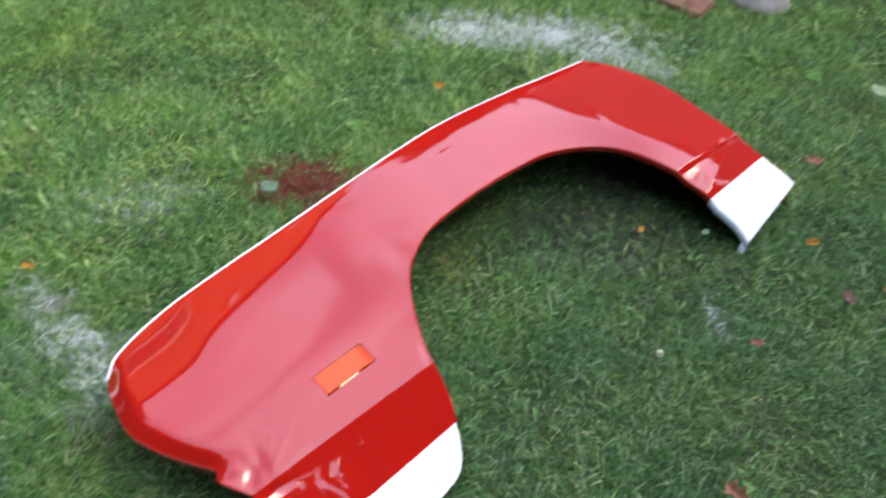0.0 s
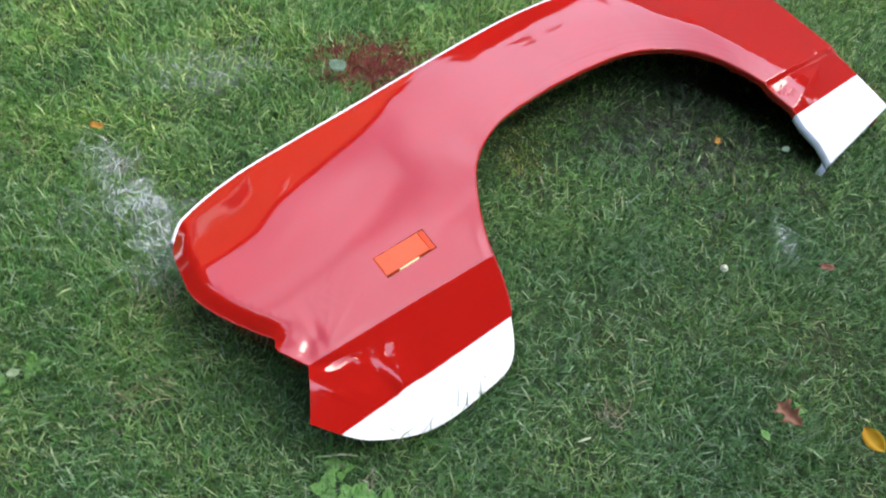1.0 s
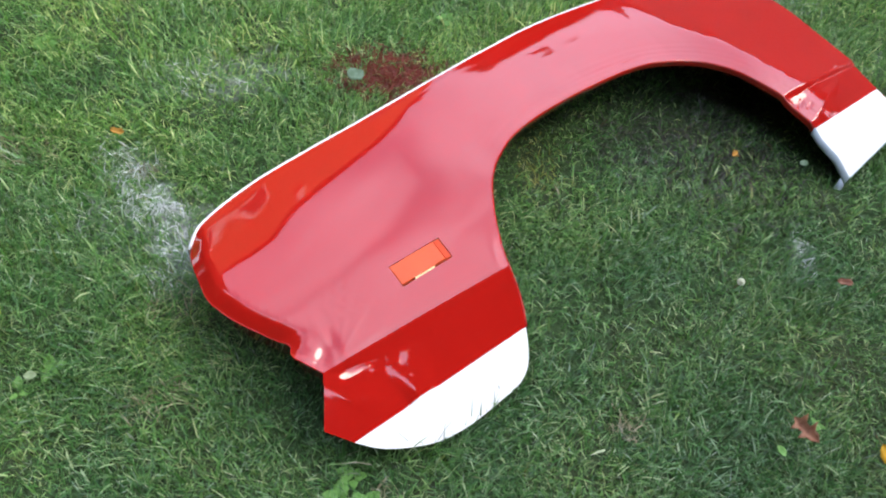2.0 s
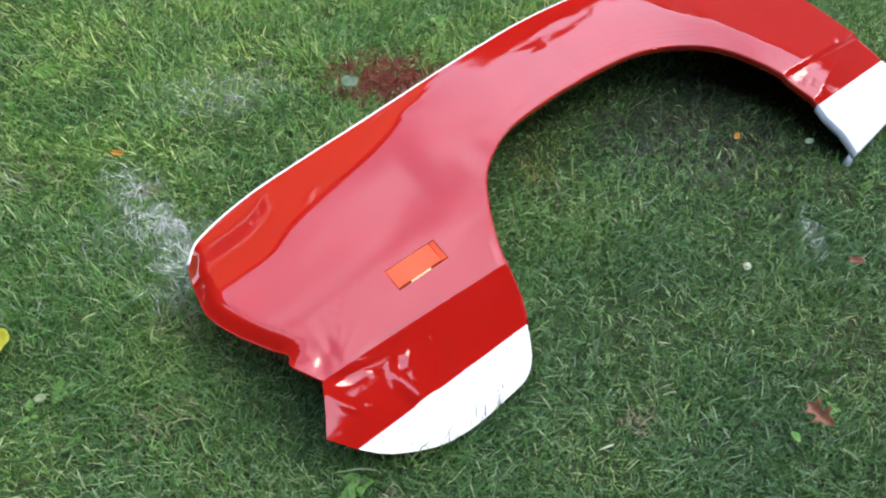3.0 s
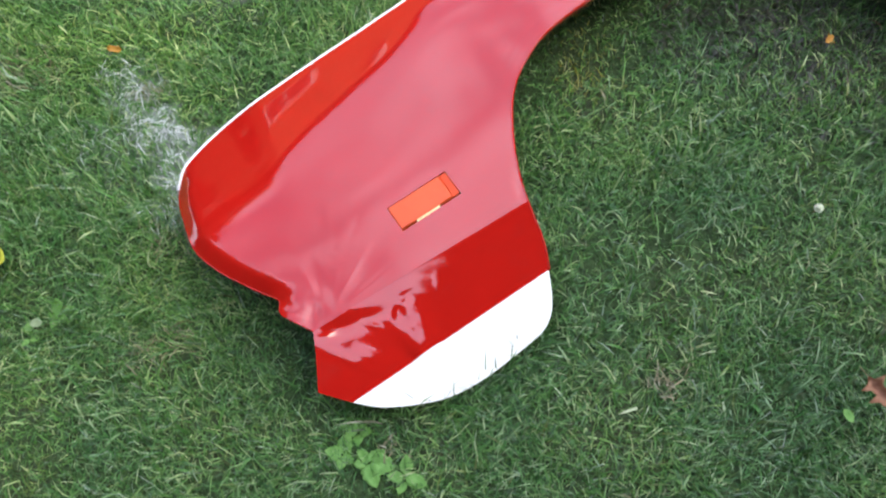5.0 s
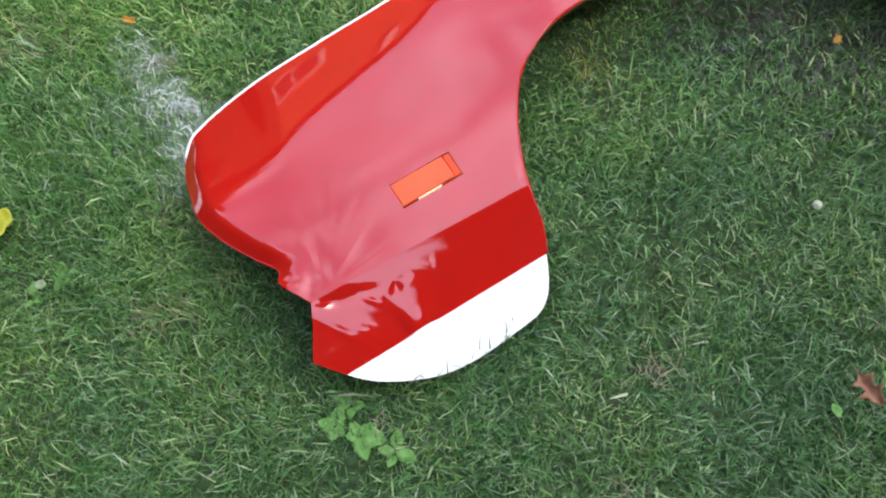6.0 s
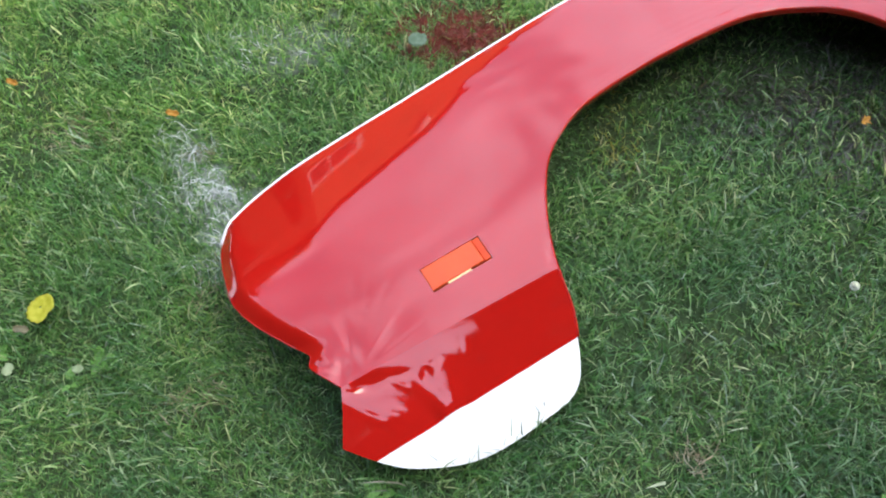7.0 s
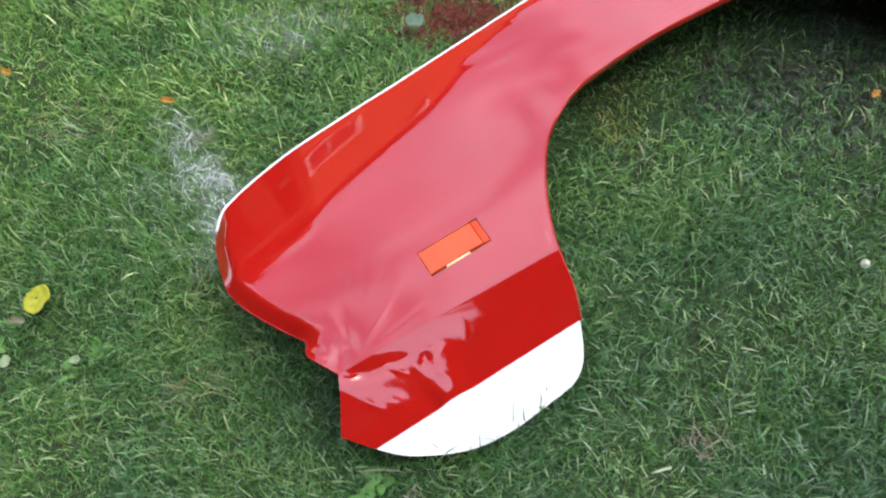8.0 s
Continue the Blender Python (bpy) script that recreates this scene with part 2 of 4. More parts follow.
        base = mixed(nt, base, (0.27, 0.235, 0.14), by_blade(nt, rnd, 29.3, spots_mask(nt, pos, TAN_SPOTS, ragged)))
        wm, rm = by_blade(nt, rnd, 53.7, wm), by_blade(nt, rnd, 91.3, rm)
    base = mixed(nt, base, (0.66, 0.70, 0.68), wm)
    base = mixed(nt, base, (0.16, 0.032, 0.020), rm)
    nt.links.new(base, p.inputs["Base Color"])
    p.inputs["Roughness"].default_value = 0.42 if blades else 0.9
    p.inputs["Specular IOR Level"].default_value = 0.5 if blades else 0.2
    if blades:
        tr = nt.nodes.new("ShaderNodeBsdfTranslucent")
        nt.links.new(base, tr.inputs["Color"])
        ms = nt.nodes.new("ShaderNodeMixShader")
        ms.inputs[0].default_value = 0.22
        nt.links.new(p.outputs[0], ms.inputs[1])
        nt.links.new(tr.outputs[0], ms.inputs[2])
        nt.links.new(ms.outputs[0], out.inputs["Surface"])
    else:
        bumped(nt, p, noisy(nt, pos, 70.0, 6.0), 0.8, 0.02)
    return m


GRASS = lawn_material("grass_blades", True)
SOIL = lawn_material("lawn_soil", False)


# ---- building helpers ----
def mesh_of(name, verts, faces, mats, parent=None, label="", smooth=True, face_mats=None):
    me = bpy.data.meshes.new(name)
    me.from_pydata([tuple(v) for v in verts], [], faces)
    for m in mats if isinstance(mats, (list, tuple)) else [mats]:
        me.materials.append(m)
    if face_mats is not None:
        me.polygons.foreach_set("material_index", face_mats)
    me.polygons.foreach_set("use_smooth", [smooth] * len(me.polygons))
    me.update()
    ob = new(name, me)
    ob.parent = parent
    if label:
        tagged(ob, label)
    return ob


def part(name, bm, mat, parent, label=""):
    me = bpy.data.meshes.new(name)
    bm.to_mesh(me)
    bm.free()
    me.materials.append(mat)
    ob = new(name, me)
    ob.parent = parent
    if label:
        tagged(ob, label)
    return ob


def spline(points, step):
    """Catmull-Rom through the points, sampled about every step metres."""
    p = [np.array(q, float) for q in points]
    p = [2 * p[0] - p[1], *p, 2 * p[-1] - p[-2]]
    out = []
    for i in range(1, len(p) - 2):
        n = max(1, int(round(np.linalg.norm(p[i + 1] - p[i]) / step)))
        for k in range(n):
            t = k / n
            out.append(0.5 * (2 * p[i] + (p[i + 1] - p[i - 1]) * t + (2 * p[i - 1] - 5 * p[i] + 4 * p[i + 1] - p[i + 2]) * t * t
                              + (3 * p[i] - p[i - 1] - 3 * p[i + 1] + p[i + 2]) * t ** 3))
    out.append(p[-2])
    return np.array(out)


def inside(poly, x, y):
    """Which of the points lie in the polygon."""
    hit = np.zeros(len(x), bool)
    for (x0, y0), (x1, y1) in zip(poly, np.roll(poly, -1, axis=0)):
        if y0 == y1:
            continue
        hit ^= ((y0 > y) != (y1 > y)) & (x < (x1 - x0) * (y - y0) / (y1 - y0) + x0)
    return hit


def value_noise(x, y, cell, seed):
    """Smooth random values from 0 to 1 over the plan."""
    table = np.random.RandomState(seed).rand(256, 256)
    gx, gy = x / cell + 1000.0, y / cell + 1000.0
    ix, iy = np.floor(gx).astype(int), np.floor(gy).astype(int)
    fx, fy = gx - ix, gy - iy
    fx, fy = fx * fx * (3 - 2 * fx), fy * fy * (3 - 2 * fy)
    g = lambda a, b: table[a % 256, b % 256]
    return (g(ix, iy) * (1 - fx) + g(ix + 1, iy) * fx) * (1 - fy) + (g(ix, iy + 1) * (1 - fx) + g(ix + 1, iy + 1) * fx) * fy


# ---- the fender's shape, in its own plan: x from nose to door, y towards the bonnet ----
FENDER_AT, FENDER_TURN = (-0.118, 0.702, 0.0), 46.5
TOP = spline([(-0.075, 0.276), (-0.057, 0.292), (-0.037, 0.304), (-0.004, 0.319), (0.05, 0.334), (0.175, 0.351), (0.31, 0.368), (0.44, 0.387),
              (0.595, 0.412), (0.725, 0.428), (0.917, 0.425), (1.146, 0.417)], 0.008)
DOOR = spline([(1.146, 0.417), (1.194, 0.338), (1.220, 0.231), (1.224, 0.130), (1.232, 0.045), (1.249, -0.020), (1.284, -0.104)], 0.008)
REAR_FOOT = spline([(1.284, -0.104), (1.18, -0.122), (1.083, -0.138)], 0.008)
ARCH = spline([(1.083, -0.138), (1.066, -0.095), (1.047, -0.039), (1.033, 0.020), (1.011, 0.086), (0.980, 0.146), (0.930, 0.195), (0.842, 0.232),
               (0.735, 0.239), (0.620, 0.231), (0.512, 0.211), (0.449, 0.180), (0.408, 0.145), (0.378, 0.100), (0.354, 0.050),
               (0.338, -0.003), (0.332, -0.055), (0.322, -0.088)], 0.007)
FRONT_FOOT = spline([(0.322, -0.088), (0.312, -0.114), (0.298, -0.136), (0.274, -0.150), (0.230, -0.157), (0.179, -0.163), (0.130, -0.163), (0.088, -0.155),
                     (0.036, -0.136), (0.002, -0.114), (-0.034, -0.082)], 0.007)
FRONT = spline([(-0.034, -0.082), (-0.013, -0.047), (0.001, -0.019)], 0.006)
NOSE = spline([(0.001, -0.019), (-0.025, 0.022), (-0.020, 0.043), (-0.043, 0.076), (-0.072, 0.121), (-0.089, 0.165), (-0.088, 0.208), (-0.083, 0.250), (-0.075, 0.276)], 0.006)
OUTLINE = np.concatenate([c[:-1] for c in (TOP, DOOR, REAR_FOOT, ARCH, FRONT_FOOT, FRONT, NOSE)])
ARCH_TURN = np.arctan2(ARCH[:, 1] + 0.02, ARCH[:, 0] - 0.685)
ARCH_REACH = np.hypot(ARCH[:, 0] - 0.685, ARCH[:, 1] + 0.02)[np.argsort(ARCH_TURN)]
ARCH_TURN = np.sort(ARCH_TURN)
ARCH_EVEN = np.linspace(ARCH_TURN[0], ARCH_TURN[-1], 500)
ARCH_REACH = np.convolve(np.pad(np.interp(ARCH_EVEN, ARCH_TURN, ARCH_REACH), 12, mode="edge"), np.hanning(27)[1:-1] / np.hanning(27).sum(), "valid")
ARCH_TURN = ARCH_EVEN
MARKER, MARKER_TURN = (0.1685, 0.264, 0.045, 0.084), 4.6


def marker_turned(x, y, turn=MARKER_TURN):
    """The marker sits askew: its plan turned about its rear lower corner."""
    c, s = math.cos(radians(turn)), math.sin(radians(turn))
    dx, dy = x - MARKER[1], y - MARKER[2]
    return MARKER[1] + c * dx - s * dy, MARKER[2] + s * dx + c * dy


# where the shoulder's roll begins, from the nose to the door
SHOULDER = spline([(-0.08, 0.110), (0.02, 0.130), (0.10, 0.175), (0.28, 0.228), (0.37, 0.278), (0.45, 0.322), (0.56, 0.353), (0.75, 0.368)], 0.01)


def crease_y(x):
    return np.interp(x, (-0.1, 0.55, 1.04, 1.3), (-0.0237, 0.0004, 0.041, 0.041))


def white_y(x):
    return -0.111 + 0.067 * x


def dent(x, y, at, size, turn, rise):
    c, s = math.cos(radians(turn)), math.sin(radians(turn))
    a, b = (x - at[0]) * c + (y - at[1]) * s, -(x - at[0]) * s + (y - at[1]) * c
    return rise * np.exp(-(a / size[0]) ** 2 - (b / size[1]) ** 2)


def height(x, y):
    """Height of the sheet metal over the lawn's grass tops."""
    x, y = np.asarray(x, float), np.asarray(y, float)
    a = y - crease_y(x)
    crown = np.interp(x, (0.30, 0.70), (0.024, 0.012))
    side = crown * (1 - (1 - np.clip(a / 0.22, 0, 1)) ** 2)
    low = np.minimum(a, 0)
    under = 0.70 * low - 0.6 * low * low
    z = 0.106 - 0.012 * np.clip((x - 0.20) / 0.8, 0, 1) + np.where(a > 0, side, under)
    z = z + 0.052 * np.clip((x - 0.80) / 0.2, 0, 1) * np.clip(-a / 0.14, 0, 1)
    # the shoulder rolls gently over towards the bonnet
    start = np.interp(x, SHOULDER[:, 0], SHOULDER[:, 1])
    z = z - 0.55 * np.maximum(0, y - start) ** 2
    s = np.interp(x, TOP[:, 0], TOP[:, 1]) - y
    z = z - 3.0 * np.maximum(0, 0.016 - s) ** 2
    # the nose rolls down to the headlight opening
    t = np.maximum(0, 0.030 - (x - np.interp(y, NOSE[:, 1], NOSE[:, 0])))
    z = z - 0.75 * np.where(t < 0.014, t * t / 0.028, t - 0.007) * np.clip((y - 0.01) / 0.05, 0, 1)
    # two slanting folds by the front valance
    z = z + dent(x, y, (0.024, -0.071), (0.034, 0.0065), -47, 0.0014)
    z = z + dent(x, y, (0.049, -0.078), (0.020, 0.009), -32, 0.0018)
    # a beaten-out patch over the white band that leans back to the sky
    lean = np.clip(-0.032 - y, 0, 0.050) + 0.80 * np.clip(-0.082 - y, 0, 0.02)
    half = np.interp(y, (-0.108, -0.095, -0.070, -0.045, -0.030), (0.018, 0.022, 0.029, 0.032, 0.018))
    patch = np.exp(-((x - 0.121) / half) ** 4) * np.clip((-0.030 - y) / 0.010, 0, 1) * np.clip((y + 0.124) / 0.022, 0, 1)
    z = z + patch * (0.112 * lean + 0.0018 * (value_noise(x, y, 0.018, 8) - 0.5) + 0.0004 * (value_noise(x, y, 0.008, 9) - 0.5))
    z = z - dent(x, y, (0.110, -0.047), (0.009, 0.006), 20, 0.0016)
    z = z + dent(x, y, (0.175, -0.040), (0.0025, 0.008), -25, 0.0007)
    # the channel under the crease and the bent notch
    z = z - dent(x, y, (0.052, -0.032), (0.034, 0.007), -10, 0.0018)
    z = z - dent(x, y, (0.026, -0.029), (0.020, 0.008), -15, 0.0026)
    z = z + dent(x, y, (0.071, -0.046), (0.015, 0.0030), -42, 0.0007)
    z = z - dent(x, y, (0.012, 0.000), (0.020, 0.011), 40, 0.0035)
    z = z - dent(x, y, (0.036, 0.020), (0.008, 0.040), -8, 0.0008)
    z = z + dent(x, y, (0.090, -0.004), (0.055, 0.0050), 11, 0.0006)
    z = z + dent(x, y, (0.085, 0.022), (0.050, 0.0060), 34, 0.0005)
    # behind the wheel the crease is a sharp step, with a bent-up sliver of metal under it that narrows towards the door
    rear = np.clip((x - 1.0) / 0.04, 0, 1)
    z = z + 0.0045 * np.clip((x - 0.90) / 0.12, 0, 1) - 0.0038 * rear * np.clip(-a / 0.010, 0, 1)
    upper = np.interp(x, (1.0, 1.045, 1.18), (0.016, 0.016, 0.024))
    wide = np.interp(x, (1.0, 1.055, 1.18), (0.046, 0.044, 0.0))
    fall = np.maximum(0, upper - y)
    z = z + rear * 0.22 * (np.minimum(fall, wide) - wide * np.clip((fall - wide) / 0.035, 0, 1))
    z = z - dent(x, y, (1.052, 0.012), (0.010, 0.004), 35, 0.0016) - dent(x, y, (1.066, 0.000), (0.012, 0.0035), 25, 0.0014)
    z = z + dent(x, y, (1.188, 0.045), (0.007, 0.004), 30, 0.0012) + dent(x, y, (1.229, 0.038), (0.006, 0.004), 40, 0.0012)
    # fine creases that fan out from the notch under the nose
    away, turn = np.hypot(x - 0.024, y + 0.020), np.arctan2(y + 0.020, x - 0.024)
    fan = np.clip(away / 0.06, 0, 1) * np.clip((0.27 - away) / 0.15, 0, 1) * np.clip(a / 0.012, 0, 1) * np.clip((start - y) / 0.06, 0, 1)
    z = z + fan * (0.0008 * (value_noise(turn, away * 0.35, 0.13, 6) - 0.5) + 0.0002 * (value_noise(turn, away * 0.5, 0.05, 16) - 0.5))
    # the pressed flare along the wheel arch, with a faint groove in it
    gone = np.hypot(x - 0.685, y + 0.02) - np.interp(np.arctan2(y + 0.02, x - 0.685), ARCH_TURN, ARCH_REACH)
    wide = np.interp(x, (0.85, 0.95, 1.0, 1.05), (0.105, 0.095, 0.062, 0.042))
    z = z - np.interp(x, (0.62, 0.90, 1.0), (0.0, 0.030, 0.055)) * np.maximum(0, wide - gone)
    past = np.maximum(0, gone - wide) * np.clip((x - 0.75) / 0.2, 0, 1)
    z = z - 0.09 * past ** 2 - 0.040 * np.where(past < 0.012, past * past / 0.024, past - 0.006) * np.interp(x, (0.88, 1.0), (0.0, 1.0))
    for off, deep in ((0.010, 0.00024), (0.021, 0.00034), (0.033, 0.00020), (0.047, 0.00014)):
        z = z - deep * (0.4 + 1.2 * value_noise(x, y, 0.09, 17)) * np.exp(-((gone - off) / 0.0042) ** 2) * np.clip((x - 0.34) / 0.14, 0, 1)
    # the lip rolls over where the crease meets the arch ahead of the wheel
    z = z - 0.0036 * np.exp(-(np.maximum(gone, 0) / 0.010) ** 2 - ((y - 0.010) / 0.030) ** 2) * (x < 0.5)
    # long shallow streaks of filler over the wheel
    neck = np.clip((x - 0.30) / 0.12, 0, 1) * np.clip((0.95 - x) / 0.15, 0, 1) * np.clip((y - 0.19) / 0.06, 0, 1)
    z = z + neck * (0.00085 * (value_noise(0.28 * x, y - 0.12 * x, 0.028, 23) - 0.5) + 0.00028 * (value_noise(0.22 * x, y - 0.12 * x, 0.011, 24) - 0.5))
    # faint waves of hand-beaten filler
    calm = 1 - np.clip((y - start + 0.07) / 0.08, 0, 1)
    wx, wy = x + 0.05 * value_noise(x, y, 0.12, 18), y + 0.05 * value_noise(x, y, 0.12, 19)
    z = z + calm * np.interp(x, (0.6, 0.9), (0.0013, 0.0005)) * (value_noise(wx, wy, 0.11, 3) - 0.5)
    z = z + calm * np.interp(x, (0.6, 0.9), (0.0008, 0.0003)) * (value_noise(wx, wy, 0.045, 4) - 0.5)
    z = z + calm * np.interp(x, (0.6, 0.9), (0.00007, 0.00004)) * (value_noise(wx, wy, 0.022, 5) - 0.5)
    return z


def normals_at(x, y, e=0.0025):
    dx = (height(x + e, y) - height(x - e, y)) / (2 * e)
    dy = (height(x, y + e) - height(x, y - e)) / (2 * e)
    n = np.stack([-dx, -dy, np.ones_like(dx)], 1)
    return n / np.linalg.norm(n, axis=1, keepdims=True)


def sheet(name, pts, tris, mat, under, parent, label="", thick=0.002):
    """Sheet metal over plan triangles: a face above, one below, and a rim round both."""
    used = np.unique(tris)
    back = {int(v): i for i, v in enumerate(used)}
    p = pts[used]
    n = normals_at(p[:, 0], p[:, 1])
    up = np.column_stack([p, height(p[:, 0], p[:, 1])])
    down = up - thick * n
    t = [tuple(back[int(v)] for v in tri) for tri in tris]
    count = len(used)
    faces = list(t) + [(c + count, b + count, a + count) for a, b, c in t]
    edges = {}
    for tri in t:
        for i in range(3):
            e = (tri[i], tri[(i + 1) % 3])
            edges[tuple(sorted(e))] = None if tuple(sorted(e)) in edges else e
    verts = [*up, *down]
    norm = [*n, *(-n)]
    mats_of = [0] * len(t) + [1] * len(t)
    # the crease stays sharp: each side of it keeps its own normals
    a = p[:, 1] - crease_y(p[:, 0])
    fold = np.where((np.abs(a) < 0.003) & (p[:, 0] < 0.5))[0]
    split = {}
    for sign in (1, -1):
        for v, q in zip(fold, normals_at(p[fold, 0], crease_y(p[fold, 0]) + sign * 0.0022)):
            split[int(v), sign] = q
    loops = []
    for f in faces:
        sign = 1 if sum(a[v % count] for v in f) > 0 else -1
        flip = 1 if f[0] < count else -1
        loops += [flip * split[v % count, sign] if (v % count, sign) in split else norm[v] for v in f]
    for e in [e for e in edges.values() if e]:
        a, b = e
        k = len(verts)
        verts += [up[a], up[b], down[b], down[a]]
        faces.append((k, k + 3, k + 2, k + 1))
        way = np.cross(up[b] - up[a], (0, 0, 1.0))
        way = way / (np.linalg.norm(way) + 1e-9)
        loops += [way] * 4
        mats_of.append(0)
    ob = mesh_of(name, verts, faces, [mat, under], parent, label, True, mats_of)
    ob.data.normals_split_custom_set([tuple(v) for v in loops])
    return ob


def rim(name, line, profile, mat, parent, label="", thick=0.0016, lower=None):
    """A folded flange along an edge of the sheet: profile rows are (outwards, down) from the edge."""
    line = np.asarray(line)
    tang = np.gradient(line, axis=0)
    tang /= np.linalg.norm(tang, axis=1, keepdims=True)
    out = np.column_stack([-tang[:, 1], tang[:, 0]])
    z = height(line[:, 0], line[:, 1])
    verts, faces = [], []
    m = len(profile)
    for i in range(len(line)):
        for o, d in profile:
            zz = z[i] - d
            if lower is not None:
                zz = max(zz, lower)
            verts.append((line[i, 0] + out[i, 0] * o, line[i, 1] + out[i, 1] * o, zz))
    for i in range(len(line) - 1):
        for k in range(m - 1):
            faces.append((i * m + k, i * m + k + 1, (i + 1) * m + k + 1, (i + 1) * m + k))
    ob = mesh_of(name, verts, faces, mat, parent, label)
    sol = ob.modifiers.new("thickness", "SOLIDIFY")
    sol.thickness, sol.offset = thick, 0.0
    return ob


def cut_line(f, x0, x1, step=0.008):
    xs = np.arange(x0, x1, step)
    return np.column_stack([xs, f(xs)])


def build_fender():
    from mathutils.geometry import delaunay_2d_cdt
    root = new("car_fender")
    root.matrix_world = pose(*FENDER_AT, 0, 0, FENDER_TURN)
    tagged(root, "glossy red car fender with white lower band on the lawn", "car fender")
    pts = [tuple(q) for q in OUTLINE]
    edges = [(i, (i + 1) % len(pts)) for i in range(len(pts))]

    def add_line(line, closed=False):
        k = len(pts)
        pts.extend(tuple(q) for q in line)
        edges.extend((k + i, k + i + 1) for i in range(len(line) - 1))
        if closed:
            edges.append((k + len(line) - 1, k))
    for f in (crease_y, white_y):
        add_line(cut_line(f, -0.06, 0.36))
        add_line(cut_line(f, 1.0, 1.30))
    # finer rows along the pressed flare of the wheel arch
    tang = np.gradient(ARCH, axis=0)
    tang /= np.linalg.norm(tang, axis=1, keepdims=True)
    inwards = np.column_stack([tang[:, 1], -tang[:, 0]])
    flare = (ARCH[:, 0] > 0.36) & (ARCH[:, 0] < 1.0) & (ARCH[:, 1] > 0.10)
    for k in range(1, 14):
        row = ARCH[flare] + 0.0036 * k * inwards[flare]
        row = row[inside(OUTLINE, row[:, 0], row[:, 1])]
        pts.extend(tuple(q) for q in row)
    # and round the folds behind the wheel and by the notch
    rx, ry = np.meshgrid(np.arange(1.03, 1.25, 0.0032), np.arange(-0.036, 0.058, 0.0032))
    rx, ry = rx.ravel(), ry.ravel()
    ok = inside(OUTLINE, rx, ry) & (np.abs(ry - crease_y(rx)) > 0.0015) & (np.abs(ry - white_y(rx)) > 0.0015)
    pts.extend(zip(rx[ok].tolist(), ry[ok].tolist()))
    rx, ry = np.meshgrid(np.arange(-0.03, 0.20, 0.0034), np.arange(-0.110, 0.030, 0.0034))
    rx, ry = rx.ravel(), ry.ravel()
    ok = inside(OUTLINE, rx, ry) & (np.abs(ry - crease_y(rx)) > 0.0015) & (np.abs(ry - white_y(rx)) > 0.0015)
    pts.extend(zip(rx[ok].tolist(), ry[ok].tolist()))
    x0, x1, y0, y1 = MARKER
    add_line([marker_turned(*q) for q in ((x0, y0), (x1, y0), (x1, y1), (x0, y1))], True)
    rng = np.random.RandomState(5)
    gx, gy = np.meshgrid(np.arange(-0.09, 1.26, 0.0085), np.arange(-0.168, 0.44, 0.0085))
    gx, gy = gx.ravel() + rng.uniform(-0.0012, 0.0012, gx.size), gy.ravel() + rng.uniform(-0.0012, 0.0012, gx.size)
    ok = inside(OUTLINE, gx, gy)
    for f in (crease_y, white_y):
        ok &= np.abs(gy - f(gx)) > 0.003
    near = np.min(np.hypot(gx[:, None] - OUTLINE[None, ::2, 0], gy[:, None] - OUTLINE[None, ::2, 1]), axis=1)
    ok &= near > 0.004
    pts.extend(zip(gx[ok].tolist(), gy[ok].tolist()))
    vs, _, fs, *_ = delaunay_2d_cdt([Vector(q) for q in pts], edges, [], 0, 1e-5)
    v = np.array([tuple(q) for q in vs])
    f = np.array([tuple(t) for t in fs])
    c = v[f].mean(axis=1)
    area = np.cross(v[f[:, 1]] - v[f[:, 0]], v[f[:, 2]] - v[f[:, 0]])
    f[area < 0] = f[area < 0][:, ::-1]
    keep = inside(OUTLINE, c[:, 0], c[:, 1]) & (np.abs(area) > 1e-9)
    mx, my = marker_turned(c[:, 0], c[:, 1], -MARKER_TURN)
    keep &= ~((mx > x0) & (mx < x1) & (my > y0) & (my < y1))
    low = c[:, 1] < white_y(c[:, 0])
    sheet("side_panel", v, f[keep & ~low], RED, PRIMER, root, "glossy red panel with a pressed crease")
    sheet("lower_band", v, f[keep & low & (c[:, 0] < 0.6)], WHITE, PRIMER, root, "white painted lower band ahead of the wheel")
    sheet("lower_band", v, f[keep & low & (c[:, 0] > 0.6)], WHITE, PRIMER, root, "white painted lower band behind the wheel")
    # folded edges
    rim("top_flange", TOP, [(0, 0), (0.003, 0.001), (0.006, 0.004), (0.008, 0.012), (0.0085, 0.030), (0.0085, 0.115)], WHITE, root, "white bonnet-side flange", lower=-0.03)
    rim("door_flange", DOOR, [(0, 0), (0.0015, 0.003), (0.0, 0.02), (-0.012, 0.13)], RED, root, lower=-0.03)
    red_arch = ARCH[ARCH[:, 1] > white_y(ARCH[:, 0])]
    rear_arch = ARCH[(ARCH[:, 1] <= white_y(ARCH[:, 0]) + 0.004) & (ARCH[:, 0] > 0.8)]
    rim("arch_lip", red_arch, [(0, 0), (0.0012, 0.0004), (0.0024, 0.0014), (0.0028, 0.0030), (0.0022, 0.006), (0.0010, 0.012), (-0.001, 0.018)], RED, root, "red folded wheel-arch lip")
    rim("arch_lip", rear_arch, [(0, 0), (0.001, 0.0015), (0.0035, 0.004), (0.0052, 0.009), (0.0055, 0.014)], GREYWHITE, root, "grey-white lip behind the wheel")
    rim("foot_flange", REAR_FOOT, [(0, 0), (0.001, 0.002), (0.0, 0.010)], GREYWHITE, root, "grey-white folded lower edge")
